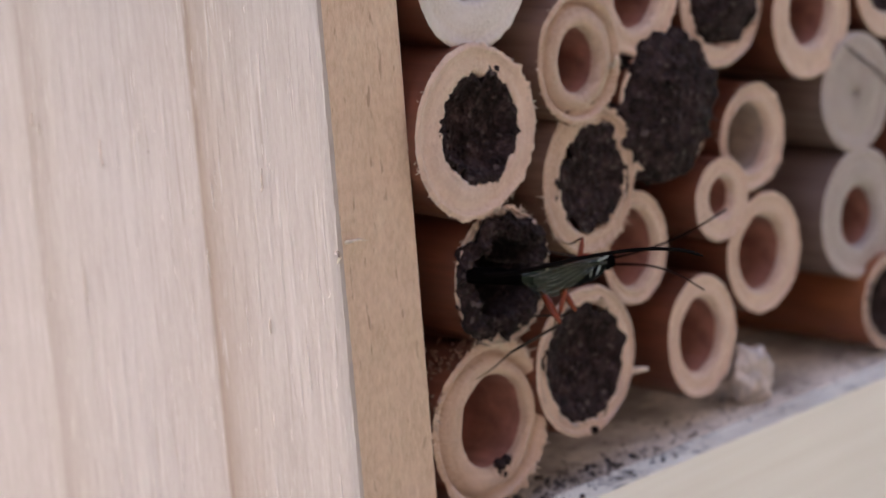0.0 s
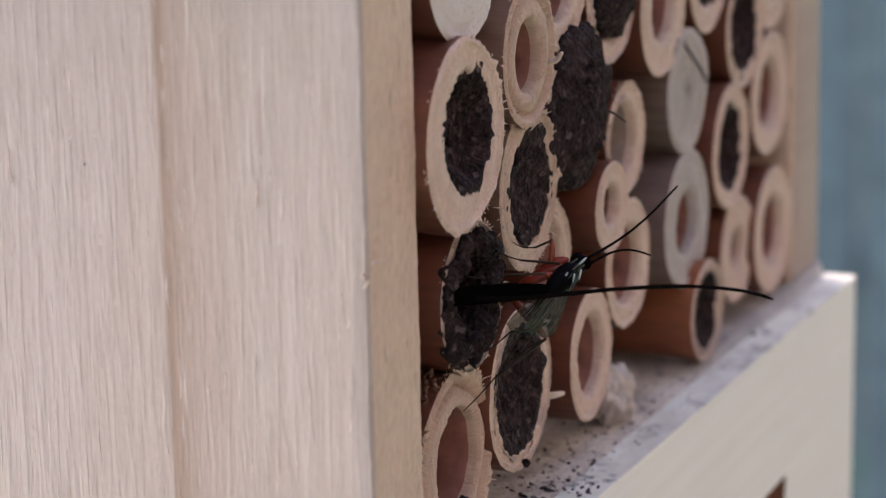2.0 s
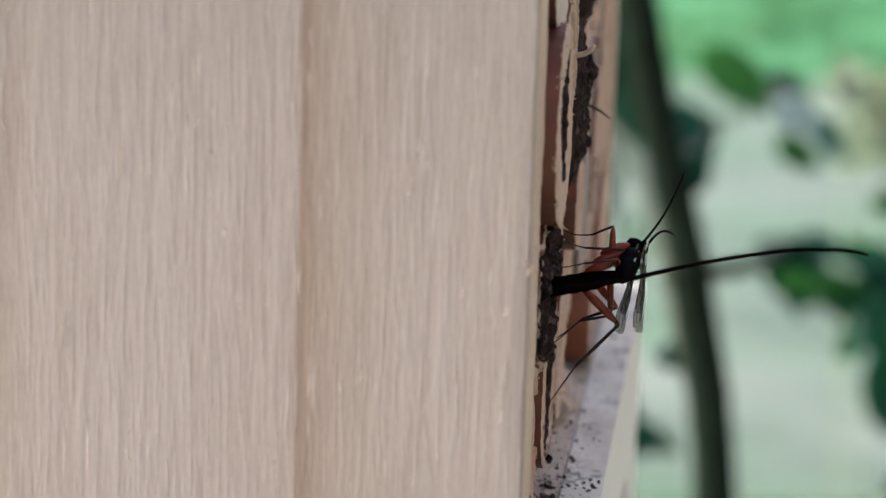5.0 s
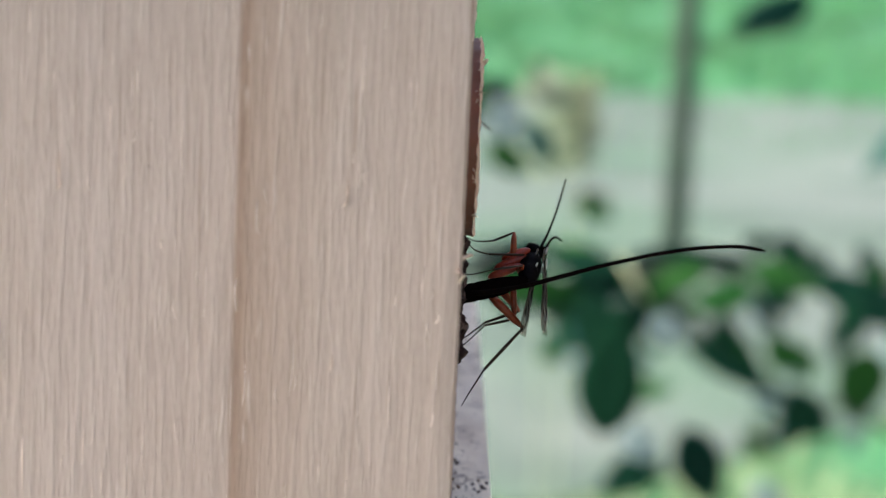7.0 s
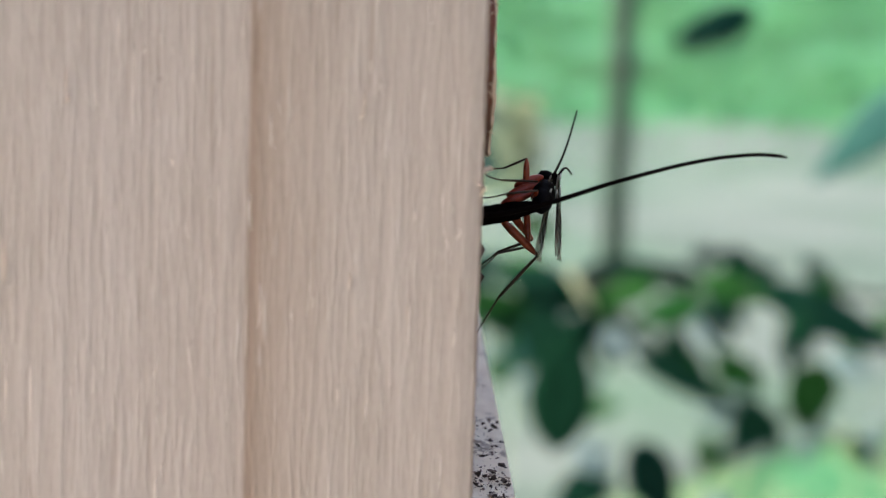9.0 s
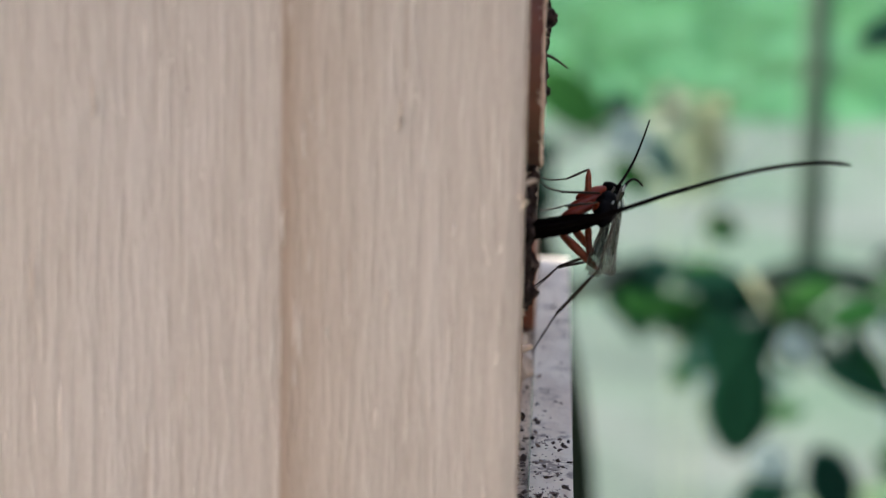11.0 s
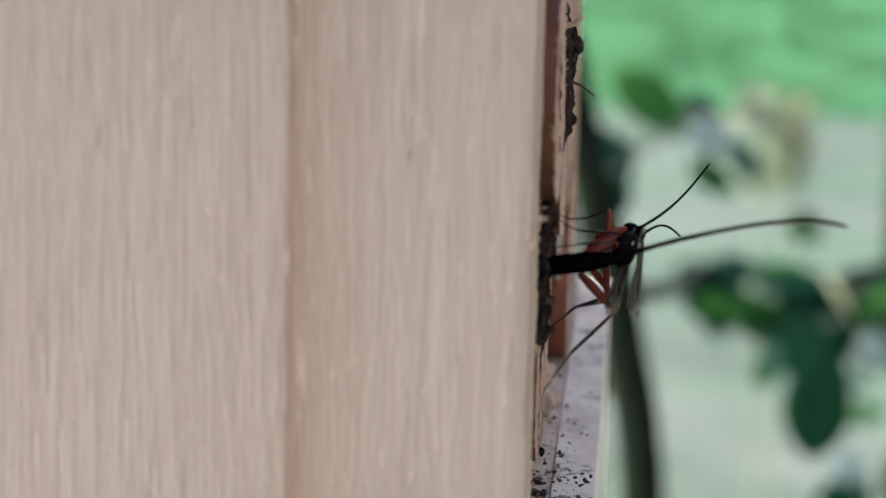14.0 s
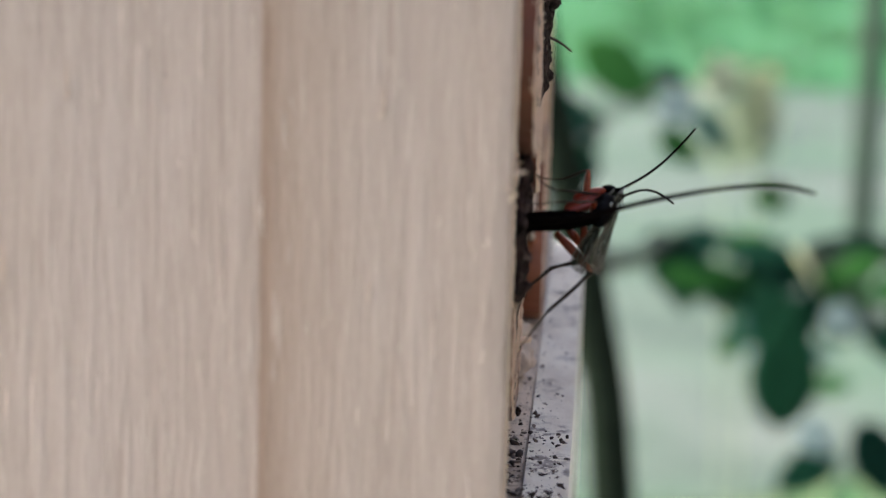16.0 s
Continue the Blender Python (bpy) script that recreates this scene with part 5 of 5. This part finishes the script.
BODY = [(0, -0.14), (0.5, -0.13), (1, -0.06), (1.5, -0.08), (2, -0.04), (3, 0), (3.7, -0.01), (5.8, 0.01), (7, 0.02), (8.2, 0.01), (10.3, 0), (11, 0), (12.5, -0.01), (13.5, -0.04), (14.5, -0.06), (15.5, -0.08), (16, -0.09)]
SHEATH_WAY = [(0, 0.098, -2.067, 0.506), (0.5, 0.392, -2.05, 0.40), (1, 0.10, -2.1, 0.29), (1.5, 0.275, -2.09, 0.285), (2, 0.45, -2.04, 0.11), (2.5, 0.26, -2.1, 0.23), (3, 0.36, -2.075, 0.275), (3.7, 0.104, -2.144, 0.332),
              (5.8, -0.141, -2.127, 0.41), (6.5, -0.4, -1.99, 0.50), (7, -0.43, -1.99, 0.49), (8.2, -0.5, -1.98, 0.55), (10.3, -0.5, -1.98, 0.56), (11.5, -0.6, -1.949, 0.592), (12.5, -0.807, -1.875, 0.625), (13, -0.845, -1.83, 0.69), (13.5, -0.93, -1.80, 0.655), (14, -1.006, -1.78, 0.53), (14.5, -1.072, -1.751, 0.57), (16, -1.2, -1.694, 0.476)]
ANT_A_WAY = [(0, 1.09, -0.214, 0.298), (1, 1.084, -0.18, 0.349), (1.5, 1.069, -0.269, 0.326), (2, 1.058, -0.295, 0.342), (3, 1.075, -0.257, 0.319), (5.8, 1.075, -0.24, 0.30), (7, 1.075, -0.215, 0.275), (8.2, 1.073, -0.235, 0.29), (11.5, 1.075, -0.235, 0.28), (12.5, 1.055, -0.345, 0.29), (13.5, 1.04, -0.43, 0.308), (14, 1.02, -0.47, 0.325),
             (14.5, 1.02, -0.42, 0.325), (15.5, 1.01, -0.385, 0.375), (16, 0.97, -0.505, 0.345)]
ANT_B_WAY = [(0, 0.457, -0.65, -0.167), (1, 0.70, -0.2, -0.08), (2, 0.744, -0.247, -0.05), (3, 0.763, -0.18, 0.02), (3.7, 0.75, -0.20, 0.0), (5.8, 0.757, -0.19, -0.04), (8.2, 0.75, -0.18, -0.07), (11.5, 0.745, -0.19, -0.07),
             (13.5, 0.70, -0.30, -0.12), (14.5, 0.72, -0.28, -0.08), (15.5, 0.68, -0.36, -0.08), (16, 0.655, -0.40, -0.09)]
# way of the folded wings from their hinge, the way that their upper faces look, and how far they part
WINGS = [(0, (-0.66, 0.14, -0.08), (-0.55, -0.80, 0.30), 0.02), (0.5, (-0.66, 0.16, -0.22), (-0.55, -0.80, 0.30), 0.03), (1, (-0.66, 0.20, -0.36), (-0.55, -0.80, 0.30), 0.04), (1.5, (-0.66, 0.24, -0.40), (-0.55, -0.80, 0.30), 0.05),
         (2, (-0.66, 0.28, -0.42), (-0.50, -0.82, 0.30), 0.05), (2.5, (-0.63, 0.17, -0.46), (-0.30, -0.92, 0.22), 0.03), (3, (-0.60, 0.09, -0.48), (-0.20, -0.96, 0.15), 0.02), (3.7, (-0.60, 0.08, -0.48), (-0.20, -0.96, 0.15), 0.025),
         (5.8, (-0.60, 0.07, -0.48), (-0.12, -0.97, 0.15), 0.05), (8.2, (-0.60, 0.07, -0.48), (-0.08, -0.98, 0.12), 0.05), (10.3, (-0.60, 0.14, -0.48), (-0.28, -0.92, 0.22), 0.03), (11, (-0.60, 0.17, -0.48), (-0.34, -0.90, 0.25), 0.02),
         (12.5, (-0.60, 0.16, -0.48), (-0.36, -0.89, 0.25), 0.03), (13, (-0.60, 0.10, -0.48), (-0.28, -0.92, 0.22), 0.05), (13.5, (-0.60, 0.12, -0.46), (-0.25, -0.93, 0.20), 0.07), (14, (-0.60, 0.12, -0.46), (-0.22, -0.94, 0.20), 0.05),
         (14.5, (-0.60, 0.10, -0.48), (-0.16, -0.96, 0.15), 0.03), (15.5, (-0.60, 0.08, -0.48), (-0.18, -0.95, 0.18), 0.03), (16, (-0.60, 0.22, -0.44), (-0.22, -0.94, 0.20), 0.03)]


def wing_pose(at, way, face):
    """A wing's pose: x along way, its flat side towards face, its width on the lower side."""
    x = Vector(way).normalized()
    y = x.cross(Vector(face)).normalized()
    m = Matrix((x, y, x.cross(y))).transposed().to_4x4()
    return Matrix.Translation(Vector(at) * CM) @ m


def motions():
    rows = []
    for t, dz in BODY:
        q = HEAD.rotation_difference(HEAD + Vector((0, 0, dz)))
        rows.append((t, Matrix.Translation(TIP * CM) @ q.to_matrix().to_4x4()))
    walk(wasp, rows)
    walk(SHEATH_OB, [(t, aimed((0, 0, 0), (x, y, z))) for t, x, y, z in SHEATH_WAY])
    walk(ANT_A, [(t, aimed(HEAD + Vector((0.03, -0.05, 0.03)), (x, y, z), 180)) for t, x, y, z in ANT_A_WAY])
    walk(ANT_B, [(t, aimed(HEAD + Vector((0.0, -0.065, -0.015)), (x, y, z))) for t, x, y, z in ANT_B_WAY])
    hinge = HEAD + Vector((-0.10, -0.05, 0.05))
    for ob, side, low in ((WING_A, 1, 0.0), (WING_B, -1, 0.0), (WING_C, 1, 0.02), (WING_D, -1, 0.02)):
        walk(ob, [(t, wing_pose(hinge + Vector((0, side * 0.025, -low * 2)), Vector(way) + Vector((0, side * gap, -low)), Vector(face) + Vector((side * 0.05, 0, 0)))) for t, way, face, gap in WINGS])


motions()
